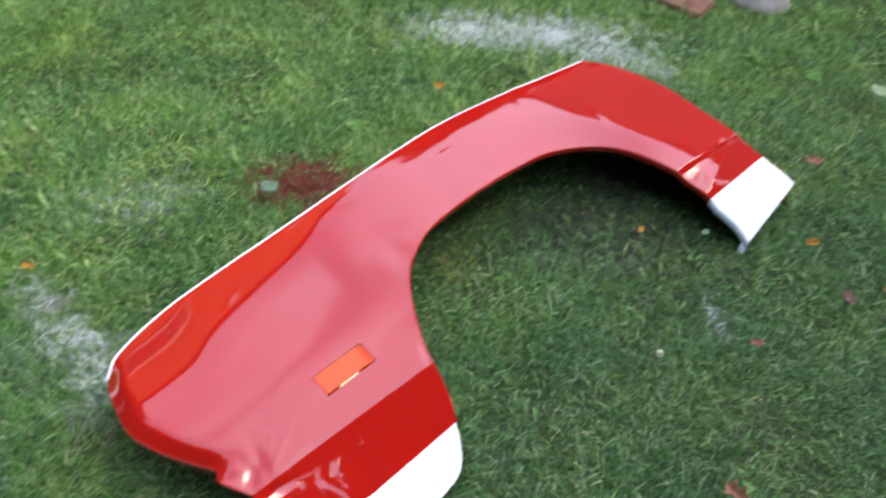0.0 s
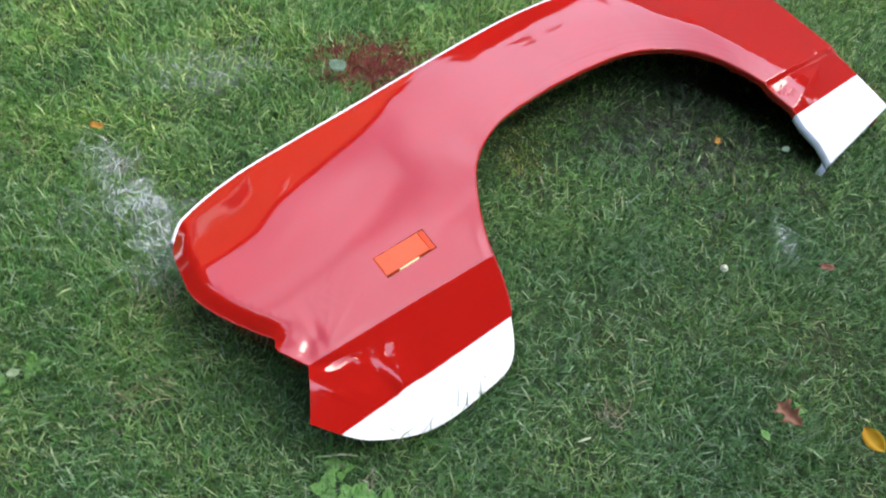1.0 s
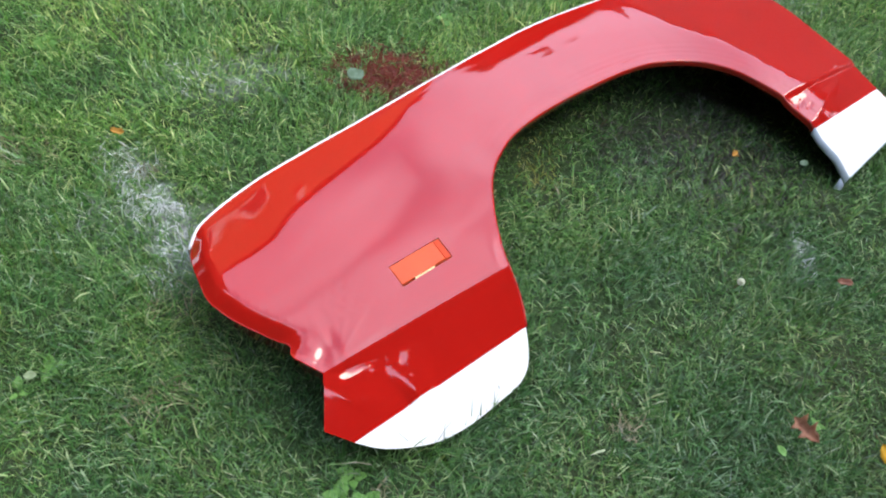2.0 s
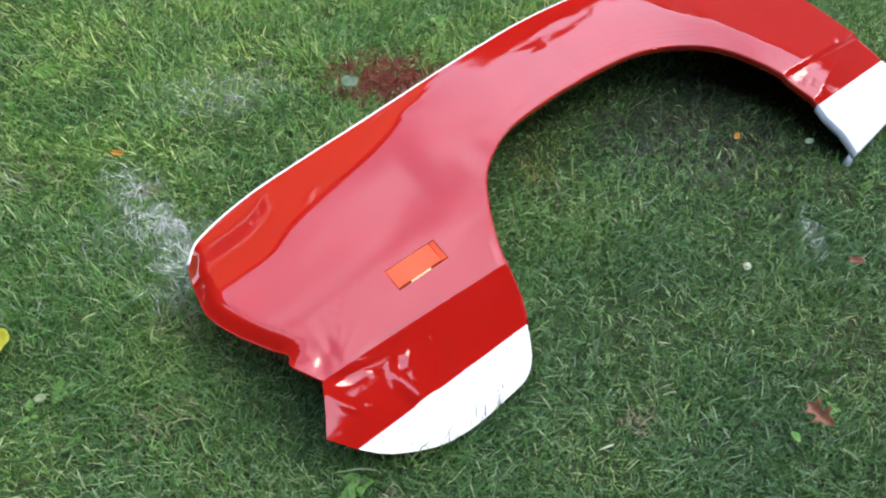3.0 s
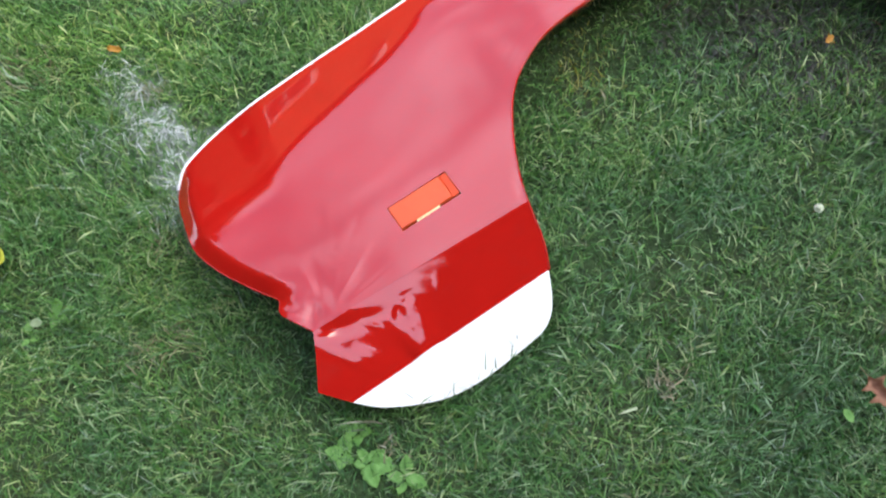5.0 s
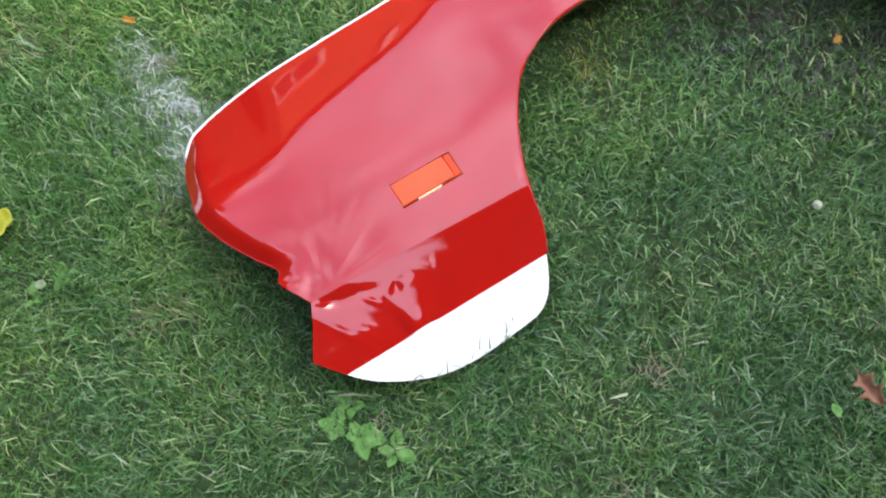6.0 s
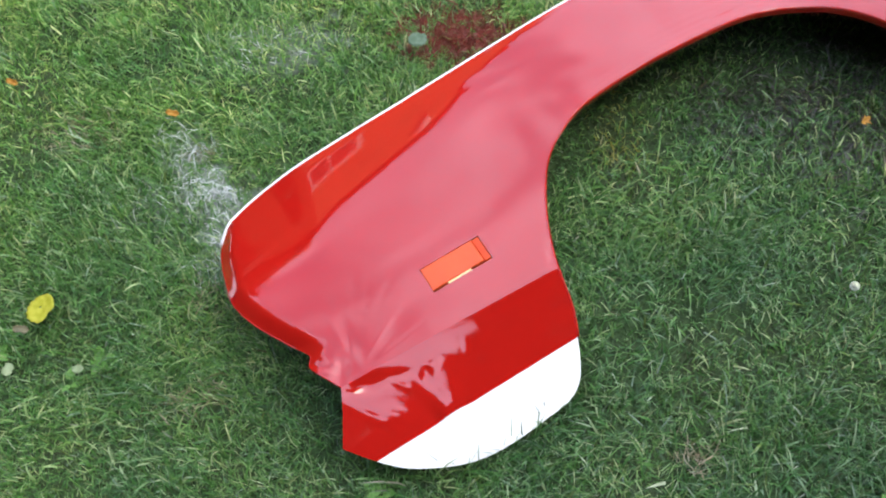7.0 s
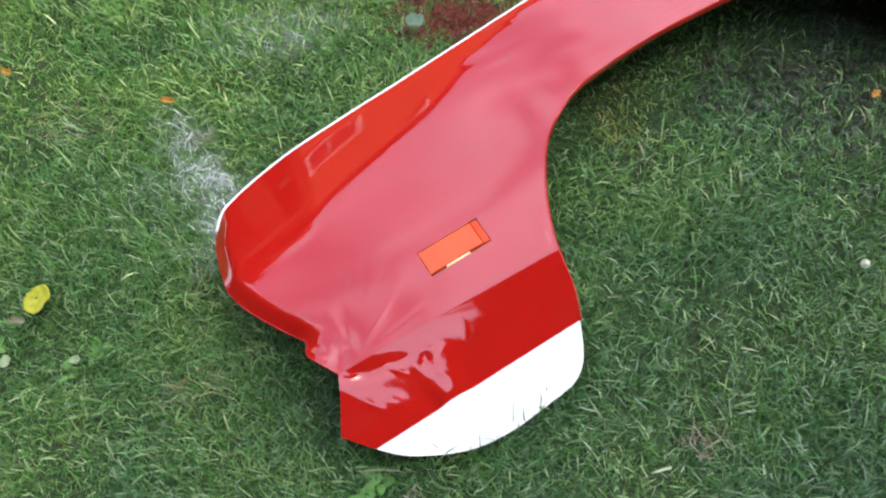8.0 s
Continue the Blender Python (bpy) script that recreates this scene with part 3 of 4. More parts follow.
    rim("foot_tab", ARCH[:3], [(0.006, 0.016), (0.011, 0.030), (0.017, 0.055)], GREYWHITE, root, "small grey-white mounting tab")
    rim("nose_flange", NOSE, [(0, 0), (0.0008, 0.002), (-0.004, 0.012), (-0.014, 0.070)], RED, root, "red folded headlight edge")
    return root


fender = build_fender()


def slab(name, x0, x1, y0, y1, top, deep, mat, parent, label="", nx=6, ny=4, edge=0.0012):
    """A small plate that follows the panel: its face lies top above the sheet, with bevelled edges, and goes down by deep."""
    bm = bmesh.new()
    xs, ys = np.linspace(x0, x1, nx), np.linspace(y0, y1, ny)
    def at(x, y, up, lip=0.0):
        px, py = marker_turned(x, y)
        ix, iy = marker_turned(min(max(x, x0 + lip), x1 - lip), min(max(y, y0 + lip), y1 - lip))
        return bm.verts.new((ix, iy, float(height(np.array([px]), np.array([py]))[0]) + up))
    grid = [[at(x, y, top, edge) for x in xs] for y in ys]
    for j in range(ny - 1):
        for i in range(nx - 1):
            bm.faces.new((grid[j][i], grid[j][i + 1], grid[j + 1][i + 1], grid[j + 1][i]))
    loop = [grid[0][i] for i in range(nx)] + [grid[j][-1] for j in range(1, ny)] + [grid[-1][i] for i in range(nx - 2, -1, -1)] + [grid[j][0] for j in range(ny - 2, 0, -1)]
    around = [(x, y0) for x in xs] + [(x1, y) for y in ys[1:]] + [(x, y1) for x in xs[-2::-1]] + [(x0, y) for y in ys[-2:0:-1]]
    ring = [at(x, y, top - edge) for x, y in around]
    foot = [at(x, y, top - deep) for x, y in around]
    n = len(loop)
    for i in range(n):
        j = (i + 1) % n
        bm.faces.new((loop[j], loop[i], ring[i], ring[j]))
        bm.faces.new((ring[j], ring[i], foot[i], foot[j]))
    return part(name, bm, mat, parent, label)


def build_marker(parent):
    """The side marker lamp set into its cut-out."""
    x0, x1, y0, y1 = MARKER
    base = slab("side_marker", x0 - 0.0005, x1 + 0.0005, y0 - 0.0005, y1 + 0.0005, -0.010, 0.012, BLACK, parent, "rectangular amber side marker lamp in a cut-out")
    slab("lens", x0 + 0.0003, x1 - 0.0116, y0 + 0.0034, y1 - 0.0005, 0.0006, 0.011, AMBER, base, "amber plastic lens")
    slab("lens_end", x1 - 0.0112, x1 - 0.0002, y0 + 0.0026, y1 - 0.0005, -0.0012, 0.009, AMBER_DARK, base, "darker amber end cap")
    slab("reflector_strip", x0 + 0.024, x0 + 0.062, y0 + 0.0004, y0 + 0.0034, -0.0004, 0.008, CREAM, base, "cream strip along the lens edge", 4, 3, 0.0005)
    return base


build_marker(fender)

# ---- lawn ----
def ground_z(x, y):
    return -0.036 + 0.014 * (value_noise(x, y, 0.35, 11) - 0.5) + 0.006 * (value_noise(x, y, 0.12, 12) - 0.5)


def build_ground():
    edge = np.concatenate([[-900, -300, -100, -40, -16, -8, -4], np.linspace(-2.2, 2.6, 81), [4, 8, 16, 40, 100, 300, 900]])
    gx, gy = np.meshgrid(edge, edge + 1.2)
    z = ground_z(gx, gy)
    n = len(edge)
    verts = np.column_stack([gx.ravel(), gy.ravel(), z.ravel()])
    faces = [(j * n + i, j * n + i + 1, (j + 1) * n + i + 1, (j + 1) * n + i) for j in range(n - 1) for i in range(n - 1)]
    return tagged(mesh_of("ground", verts, faces, SOIL), "dark soil and thatch under a mown lawn", "ground", kind="structure")


ground = build_ground()


def fender_plan(x, y):
    """Plan coordinates of the fender for places on the lawn."""
    c, s = math.cos(radians(FENDER_TURN)), math.sin(radians(FENDER_TURN))
    dx, dy = x - FENDER_AT[0], y - FENDER_AT[1]
    return dx * c + dy * s, -dx * s + dy * c


def build_grass(name, x0, x1, y0, y1, per_m2, seed, length, fade=None, hole=None):
    rng = np.random.RandomState(seed)
    n = int((x1 - x0) * (y1 - y0) * per_m2)
    x, y = rng.uniform(x0, x1, n), rng.uniform(y0, y1, n)
    thick = 0.22 + 1.40 * value_noise(x, y, 0.10, seed + 1) * (0.4 + 1.1 * value_noise(x, y, 0.03, seed + 2))
    keep = rng.rand(n) < thick
    away = np.hypot((x - 0.05) / 1.0, (y - 1.4) / 0.86)
    if fade:
        keep &= rng.rand(n) < np.clip((fade[1] - away) / (fade[1] - fade[0]), 0, 1)
    if hole:
        keep &= away > hole
    x, y = x[keep], y[keep]
    n = len(x)
    size = length * (0.40 + 0.90 * rng.rand(n) ** 1.2) * (0.75 + 0.5 * value_noise(x, y, 0.16, seed + 3))
    u, v = fender_plan(x, y)
    over = inside(OUTLINE, u, v)
    room = np.where(over, np.clip((height(u, v) - ground_z(x, y) - 0.012) / 0.06, 0.12, 0.55), 1.0)
    size = size * room
    by = np.where((np.abs(u - 0.13) < 0.24) & (v < -0.04) & ~over)[0]
    gap = np.hypot(u[by][:, None] - FRONT_FOOT[None, ::3, 0], v[by][:, None] - FRONT_FOOT[None, ::3, 1]).min(axis=1)
    size[by] *= 1 + 2.0 * np.exp(-(gap / 0.015) ** 2) * rng.rand(len(by))
    unmown = np.zeros(n)
    unmown[by] = np.exp(-(gap / 0.015) ** 2)
    past = v - np.interp(u, TOP[:, 0], TOP[:, 1])
    size[(past > 0) & (past < 0.016) & (u > -0.07) & (u < 1.14)] *= 0.4
    broadleaf = rng.rand(n) < 0.10
    size[broadleaf] *= 1.15
    flow = 2 * math.pi * value_noise(x, y, 0.22, seed + 4) * 1.6
    yaw = np.where(rng.rand(n) < 0.35, flow + rng.normal(0, 0.9, n), rng.uniform(0, 2 * math.pi, n))
    lean = np.clip(rng.normal(0.62, 0.36, n), 0.05, 1.3) * (1 - 0.5 * unmown)
    bend = rng.normal(0.95, 0.55, n) * (1 - 0.5 * unmown)
    width = (0.00045 + 0.00075 * rng.rand(n) ** 1.5) * (length / 0.0325) ** 1.4 * np.where(broadleaf, 1.9, 1.0)
    turn = yaw + math.pi / 2 + rng.normal(0, 0.5, n)
    z0 = ground_z(x, y) - 0.004
    verts = np.zeros((n, 7, 3))
    px, py, pz, ang = x.copy(), y.copy(), z0.copy(), lean.copy()
    taper = (1.0, 0.95, 0.70)
    for k in range(4):
        if k:
            step = size / 3
            px = px + step * np.sin(ang) * np.cos(yaw)
            py = py + step * np.sin(ang) * np.sin(yaw)
            pz = pz + step * np.cos(ang)
            ang = np.minimum(ang + bend / 2.2, 1.75)
        if k < 3:
            wx, wy = np.cos(turn) * width * taper[k], np.sin(turn) * width * taper[k]
            verts[:, 2 * k] = np.column_stack([px - wx, py - wy, pz])
            verts[:, 2 * k + 1] = np.column_stack([px + wx, py + wy, pz])
        else:
            verts[:, 6] = np.column_stack([px, py, pz])
    base = (np.arange(n) * 7)[:, None]
    loops = np.concatenate([base + np.array([0, 1, 3, 2]), base + np.array([2, 3, 5, 4]), base + np.array([4, 5, 6])], axis=1).ravel()
    totals = np.tile([4, 4, 3], n)
    starts = np.concatenate([[0], np.cumsum(totals)[:-1]])
    me = bpy.data.meshes.new(name)
    me.vertices.add(n * 7)
    me.vertices.foreach_set("co", verts.ravel())
    me.loops.add(len(loops))
    me.loops.foreach_set("vertex_index", loops.astype(np.int32))
    me.polygons.add(n * 3)
    me.polygons.foreach_set("loop_start", starts.astype(np.int32))
    me.polygons.foreach_set("loop_total", totals.astype(np.int32))
    me.polygons.foreach_set("use_smooth", np.ones(n * 3, bool))
    me.materials.append(GRASS)
    me.update(calc_edges=True)
    return tagged(new(name, me), "short green lawn grass with pale dry blades and paint overspray", "grass", kind="stuff")


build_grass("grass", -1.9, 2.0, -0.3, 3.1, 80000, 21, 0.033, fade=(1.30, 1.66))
build_grass("grass", -5.0, 5.0, -3.6, 6.4, 4300, 31, 0.058, fade=(1.8, 5.0), hole=1.4)


# ---- small things on the lawn ----
def leaf_mesh(outline, size, curl, fold, seed, thick=0.0006):
    """A leaf blade of some thickness from half-outline rows (along, half width), folded at its midrib and curled."""
    rng = random.Random(seed)
    bm = bmesh.new()
    rows = []
    for a, h in outline:
        row = []
        for k in (-1.0, -0.5, 0.0, 0.5, 1.0):
            x, y = (a - 0.5) * size, h * k * size
            z = curl * size * (2 * a - 1) ** 2 + fold * abs(y) + rng.uniform(-0.02, 0.02) * size
            row.append(bm.verts.new((x + rng.uniform(-0.015, 0.015) * size, y, z)))
        rows.append(row)
    for r0, r1 in zip(rows, rows[1:]):
        for k in range(4):
            bm.faces.new((r0[k], r1[k], r1[k + 1], r0[k + 1]))
    top = list(bm.faces)
    made = bmesh.ops.extrude_face_region(bm, geom=top)
    bmesh.ops.translate(bm, verts=[v for v in made["geom"] if isinstance(v, bmesh.types.BMVert)], vec=(0, 0, thick))
    bmesh.ops.recalc_face_normals(bm, faces=bm.faces)
    for f in bm.faces:
        f.smooth = True
    return bm


OVAL = [(0.0, 0.02), (0.12, 0.17), (0.3, 0.29), (0.5, 0.32), (0.7, 0.27), (0.88, 0.14), (1.0, 0.01)]
ROUND = [(0.0, 0.08), (0.06, 0.30), (0.22, 0.43), (0.45, 0.48), (0.62, 0.38), (0.78, 0.42), (0.93, 0.30), (1.0, 0.08)]
LOBED = [(0.0, 0.02), (0.14, 0.10), (0.24, 0.36), (0.34, 0.16), (0.48, 0.14), (0.58, 0.40), (0.68, 0.17), (0.82, 0.16), (1.0, 0.01)]
SCRAP = [(0.0, 0.10), (0.2, 0.22), (0.5, 0.20), (0.75, 0.26), (1.0, 0.06)]
IVY = [(0.0, 0.06), (0.07, 0.28), (0.22, 0.44), (0.35, 0.36), (0.48, 0.41), (0.62, 0.29), (0.76, 0.27), (0.90, 0.11), (1.0, 0.01)]
TOOTHED = [(0.0, 0.03), (0.15, 0.06), (0.28, 0.16), (0.36, 0.09), (0.50, 0.22), (0.58, 0.12), (0.74, 0.24), (0.90, 0.16), (1.0, 0.01)]


def leaf_material(name, a, b, scale=90.0):
    m, nt, p, out = material(name)
    pos = nt.nodes.new("ShaderNodeNewGeometry").outputs["Position"]
    base = mixed(nt, a, b, ramped(nt, noisy(nt, pos, scale, 4.0), 0.35, 0.65))
    nt.links.new(base, p.inputs["Base Color"])
    p.inputs["Roughness"].default_value = 0.62
    p.inputs["Specular IOR Level"].default_value = 0.3
    tr = nt.nodes.new("ShaderNodeBsdfTranslucent")
    nt.links.new(base, tr.inputs["Color"])
    ms = nt.nodes.new("ShaderNodeMixShader")
    ms.inputs[0].default_value = 0.25
    nt.links.new(p.outputs[0], ms.inputs[1])
    nt.links.new(tr.outputs[0], ms.inputs[2])
    nt.links.new(ms.outputs[0], out.inputs["Surface"])
    return m


YELLOW_LEAF = leaf_material("yellow_leaf", (0.37, 0.38, 0.022), (0.50, 0.50, 0.06))
GOLD_LEAF = leaf_material("gold_leaf", (0.70, 0.38, 0.02), (0.75, 0.55, 0.03), 40.0)
BROWN_LEAF = leaf_material("brown_leaf", (0.20, 0.075, 0.045), (0.34, 0.17, 0.105))
ORANGE_LEAF = leaf_material("orange_leaf", (0.34, 0.15, 0.02), (0.50, 0.27, 0.05))
TAN_LEAF = leaf_material("tan_leaf", (0.25, 0.105, 0.055), (0.40, 0.21, 0.12))
PURPLE_LEAF = leaf_material("dark_leaf", (0.09, 0.04, 0.05), (0.22, 0.11, 0.08))
PALE_LEAF = leaf_material("pale_leaf", (0.22, 0.30, 0.15), (0.34, 0.42, 0.24))
SAGE_LEAF = leaf_material("sage_leaf", (0.10, 0.17, 0.10), (0.16, 0.24, 0.16))
WEED_LEAF = leaf_material("weed_leaf", (0.115, 0.270, 0.055), (0.185, 0.370, 0.095))
DRY_LEAF = leaf_material("dry_leaf", (0.17, 0.165, 0.10), (0.26, 0.24, 0.15))
STALK = leaf_material("stalk", (0.16, 0.13, 0.06), (0.24, 0.20, 0.10))


def stalk_bm(length, r=0.0009):
    bm = bmesh.new()
    bmesh.ops.create_cone(bm, cap_ends=True, segments=6, radius1=r, radius2=r * 0.6, depth=length, matrix=pose(0, 0, 0, 0, 90, 0))
    return bm


def fallen_leaf(name, outline, size, mat, at, turn, label, tilt=(0, 0), curl=0.10, fold=0.15, seed=1, lift=0.012, stalk=True):
    root = new(name)
    part("leaf_blade", leaf_mesh(outline, size, curl, fold, seed), mat, root)
    if stalk:
        st = part("leaf_stalk", stalk_bm(size * 0.35), STALK, root)
        st.matrix_local = pose(-size * 0.66, 0, curl * size)
    root.matrix_world = pose(at[0], at[1], lift, tilt[0], tilt[1], turn)
    return tagged(root, label, "leaf", "fallen leaves on the lawn")


def eaten_leaf(at, turn, size, label):
    """A rounded, toothed leaf, bitten at one side and with a small hole, cupped a little."""
    from mathutils.geometry import delaunay_2d_cdt
    a = np.linspace(0, 2 * math.pi, 72, endpoint=False)
    r = 0.5 * (1 - 0.22 * np.exp(-((a - 5.75) / 0.30) ** 2) - 0.10 * np.exp(-((a - 2.2) / 0.5) ** 2))
    teeth = np.where((a > 2.3) & (a < 4.6), 0.055, 0.012)
    r = r - teeth * ((a * 2.4) % 1.0)
    rim_pts = np.column_stack([1.02 * r * np.cos(a) + 0.04 * np.sin(a), 1.0 * r * np.sin(a)])
    b = np.linspace(0, 2 * math.pi, 8, endpoint=False)
    hole = np.column_stack([-0.06 + 0.034 * np.cos(b), 0.05 + 0.034 * np.sin(b)])
    gx, gy = [g.ravel() for g in np.meshgrid(np.arange(-0.5, 0.55, 0.085), np.arange(-0.55, 0.6, 0.085))]
    ok = inside(rim_pts * 0.9, gx, gy) & (np.hypot(gx + 0.06, gy - 0.05) > 0.07)
    pts = np.concatenate([rim_pts, hole, np.column_stack([gx, gy])[ok]])
    n, m = len(rim_pts), len(hole)
    edges = [(i, (i + 1) % n) for i in range(n)] + [(n + i, n + (i + 1) % m) for i in range(m)]
    vs, _, fs, *_ = delaunay_2d_cdt([Vector(q) for q in pts], edges, [], 0, 1e-5)
    v = np.array([tuple(q) for q in vs])
    z = 0.30 * (v[:, 0] ** 2 + 0.5 * v[:, 1] ** 2) - 0.02 * np.exp(-(v[:, 0] / 0.05) ** 2) + 0.06 * (value_noise(v[:, 0], v[:, 1], 0.22, 61) - 0.5)
    bm = bmesh.new()
    made = [bm.verts.new((x * size, y * size, h * size)) for (x, y), h in zip(v, z)]
    for f in fs:
        c = v[list(f)].mean(axis=0)
        if inside(rim_pts, c[:1], c[1:])[0] and math.hypot(c[0] + 0.06, c[1] - 0.05) > 0.033:
            bm.faces.new([made[i] for i in f])
    bmesh.ops.delete(bm, geom=[q for q in bm.verts if not q.link_faces], context="VERTS")
    up = bmesh.ops.extrude_face_region(bm, geom=list(bm.faces))
    bmesh.ops.translate(bm, verts=[q for q in up["geom"] if isinstance(q, bmesh.types.BMVert)], vec=(0, 0, 0.0006))
    bmesh.ops.recalc_face_normals(bm, faces=bm.faces)
    for f in bm.faces:
        f.smooth = True
    root = new("fallen_leaf")
    part("leaf_blade", bm, YELLOW_LEAF, root)
    root.matrix_world = pose(at[0], at[1], 0.010, 6, -6, turn)
    return tagged(root, label, "leaf", "fallen leaves on the lawn")


eaten_leaf((-0.665, 0.680), 20, 0.050, "bright yellow rounded leaf with a small hole on grass")
fallen_leaf("fallen_leaf", LOBED, 0.050, TAN_LEAF, (0.623, 0.826), -50, "curled tan brown lobed leaf on the grass", (30, -12), 0.16, 1.0, 4, 0.018)
fallen_leaf("fallen_leaf", OVAL, 0.044, GOLD_LEAF, (0.752, 0.818), -48, "folded golden yellow oval leaf on the grass", (45, 5), 0.08, 0.7, 5, 0.018)
fallen_leaf("fallen_leaf", SCRAP, 0.025, ORANGE_LEAF, (-0.645, 1.091), 10, "small orange scrap of dead leaf on grass", (25, 10), 0.25, 0.9, 6, 0.014, False)
fallen_leaf("fallen_leaf", LOBED, 0.023, ORANGE_LEAF, (0.497, 1.376), 60, "small orange scrap of dead leaf in shade", (25, 10), 0.25, 0.9, 7, 0.010, False)
fallen_leaf("fallen_leaf", SCRAP, 0.026, BROWN_LEAF, (0.697, 1.127), 5, "thin orange brown curled leaf scrap on grass", (20, 0), 0.12, 0.6, 8, 0.014, False)
fallen_leaf("fallen_leaf", ROUND, 0.034, PALE_LEAF, (-0.268, 1.366), 15, "dull blue-green leaf dusted by overspray", (5, 5), 0.05, 0.1, 9, 0.014).children[0].data.materials[0] = SAGE_LEAF
fallen_leaf("fallen_leaf", SCRAP, 0.032, ORANGE_LEAF, (0.846, 1.396), 12, "pale orange leaf sliver lying on grass", (25, 10), 0.25, 0.9, 10, 0.014, False)
fallen_leaf("fallen_leaf", LOBED, 0.046, PURPLE_LEAF, (0.888, 1.255), 75, "dark purple brown crumpled leaf on the grass", (10, 10), 0.22, 0.7, 11, 0.014)
fallen_leaf("fallen_leaf", LOBED, 0.030, ORANGE_LEAF, (0.975, 1.296), 30, "small orange scrap of dead leaf on grass", (25, 10), 0.25, 0.9, 12, 0.014, False)
fallen_leaf("fallen_leaf", LOBED, 0.050, BROWN_LEAF, (0.905, 1.650), 20, "reddish brown crumpled leaf by the white band", (5, 5), 0.18, 0.6, 13, 0.012)
fallen_leaf("fallen_leaf", ROUND, 0.044, PALE_LEAF, (1.126, 1.945), 0, "pale dry rounded leaf on the grass", (5, 5), 0.08, 0.2, 14, 0.016)
fallen_leaf("fallen_leaf", LOBED, 0.034, ORANGE_LEAF, (0.037, 1.764), 30, "faint orange scrap of leaf on the grass", (25, 10), 0.25, 0.9, 15, 0.010, False)
fallen_leaf("fallen_leaf", SCRAP, 0.026, DRY_LEAF, (-0.672, 0.640), 15, "tan leaf sliver beside the yellow leaf", (25, 10), 0.25, 0.9, 16, 0.012, False)
fallen_leaf("fallen_leaf", OVAL, 0.021, SAGE_LEAF, (0.634, 1.392), 40, "pale green leaf lying in the shade", (0, 0), 0.05, 0.2, 17, 0.012, False)
fallen_leaf("fallen_leaf", OVAL, 0.020, WEED_LEAF, (0.590, 0.790), -50, "pale green leaf sliver among the blades", (0, 0), 0.05, 0.4, 18, 0.002, False)
fallen_leaf("fallen_leaf", SCRAP, 0.025, ORANGE_LEAF, (-1.005, 1.075), 0, "small orange scrap of dead leaf on grass", (25, 10), 0.25, 0.9, 19, 0.014, False)

fallen_leaf("fallen_leaf", OVAL, 0.022, PALE_LEAF, (-0.553, 0.612), 15, "pale green oval leaf lying on grass", (6, -8), 0.08, 0.2, 22, -0.002, False)
fallen_leaf("fallen_leaf", ROUND, 0.020, PALE_LEAF, (-0.671, 0.576), 80, "pale green rounded leaf lying on grass", (6, -8), 0.08, 0.2, 23, -0.008, False)


def petal_ball():
    """A closed white flower head: layered cupped petals on a short stalk."""
    root = new("daisy_bud")
    mat = leaf_material("petal_white", (0.80, 0.84, 0.62), (0.88, 0.90, 0.76))
    for ring, count, tip, rad in ((0, 6, 0.75, 0.004), (1, 5, 1.05, 0.003), (2, 3, 1.30, 0.0015)):
        for i in range(count):
            bm = leaf_mesh([(0.0, 0.12), (0.3, 0.36), (0.6, 0.44), (0.85, 0.34), (1.0, 0.10)], 0.009, 0.30, 0.35, 30 + ring * 9 + i, 0.0008)
            pt = part("petal", bm, mat, root)
            turn = 360 / count * i + ring * 25
            pt.matrix_local = pose(0, 0, 0.002 * ring, 0, 0, turn) @ pose(rad, 0, 0.004, 0, -math.degrees(tip) * 1.1, 0)
    st = part("stalk", stalk_bm(0.03, 0.0012), STALK, root)
    st.matrix_local = pose(0, 0, -0.014, 0, 90, 0)
    root.matrix_world = pose(0.515, 1.074, 0.014, 15, -10, 20) @ Matrix.Diagonal((1.25, 1.25, 1.25, 1))
    return tagged(root, "small white flower bud standing in the grass", "flower")


petal_ball()


def weed(at, count, size, outline, seed, label, spread=1.0):
    root = new("weed_plant")
    rng = random.Random(seed)
    for i in range(count):
        s = size * rng.uniform(0.7, 1.25)
        lf = part("leaf", leaf_mesh(outline, s, rng.uniform(-0.12, 0.08), 0.2, seed * 10 + i), WEED_LEAF, root)
        turn = 360 / count * i + rng.uniform(-25, 25)
        lf.matrix_local = pose(0, 0, 0, 0, 0, turn) @ pose(s * 0.55 * spread, 0, s * 0.18, rng.uniform(-12, 12), rng.uniform(-28, 4), 0)
    root.matrix_world = pose(at[0], at[1], -0.033)
    return tagged(root, label, "weed", "lawn weeds")


weed((-0.545, 0.635), 7, 0.025, OVAL, 41, "light green broad-leaved weed growing in the lawn")
weed((-0.575, 0.590), 3, 0.020, OVAL, 50, "light green broad-leaved weed growing in the lawn")
weed((-0.725, 0.595), 5, 0.022, OVAL, 42, "light green broad-leaved weed growing in the lawn")
weed((-0.046, 0.560), 4, 0.027, IVY, 43, "light green lobed weed among grass by the fender")
weed((-0.034, 0.596), 4, 0.022, IVY, 44, "light green lobed weed among grass by the fender")
weed((-0.006, 0.560), 5, 0.030, IVY, 52, "light green lobed weed among grass by the fender")
weed((0.048, 0.556), 4, 0.030, OVAL, 53, "light green broad-leaved weed growing in the lawn")
weed((0.660, 0.865), 5, 0.019, OVAL, 45, "small bright green clover-like weed in the lawn", 0.8)
weed((-0.930, 1.305), 6, 0.025, OVAL, 46, "pale green broad-leaved weed growing in the lawn")
weed((-0.140, 1.640), 5, 0.022, OVAL, 47, "light green broad-leaved weed growing in the lawn")
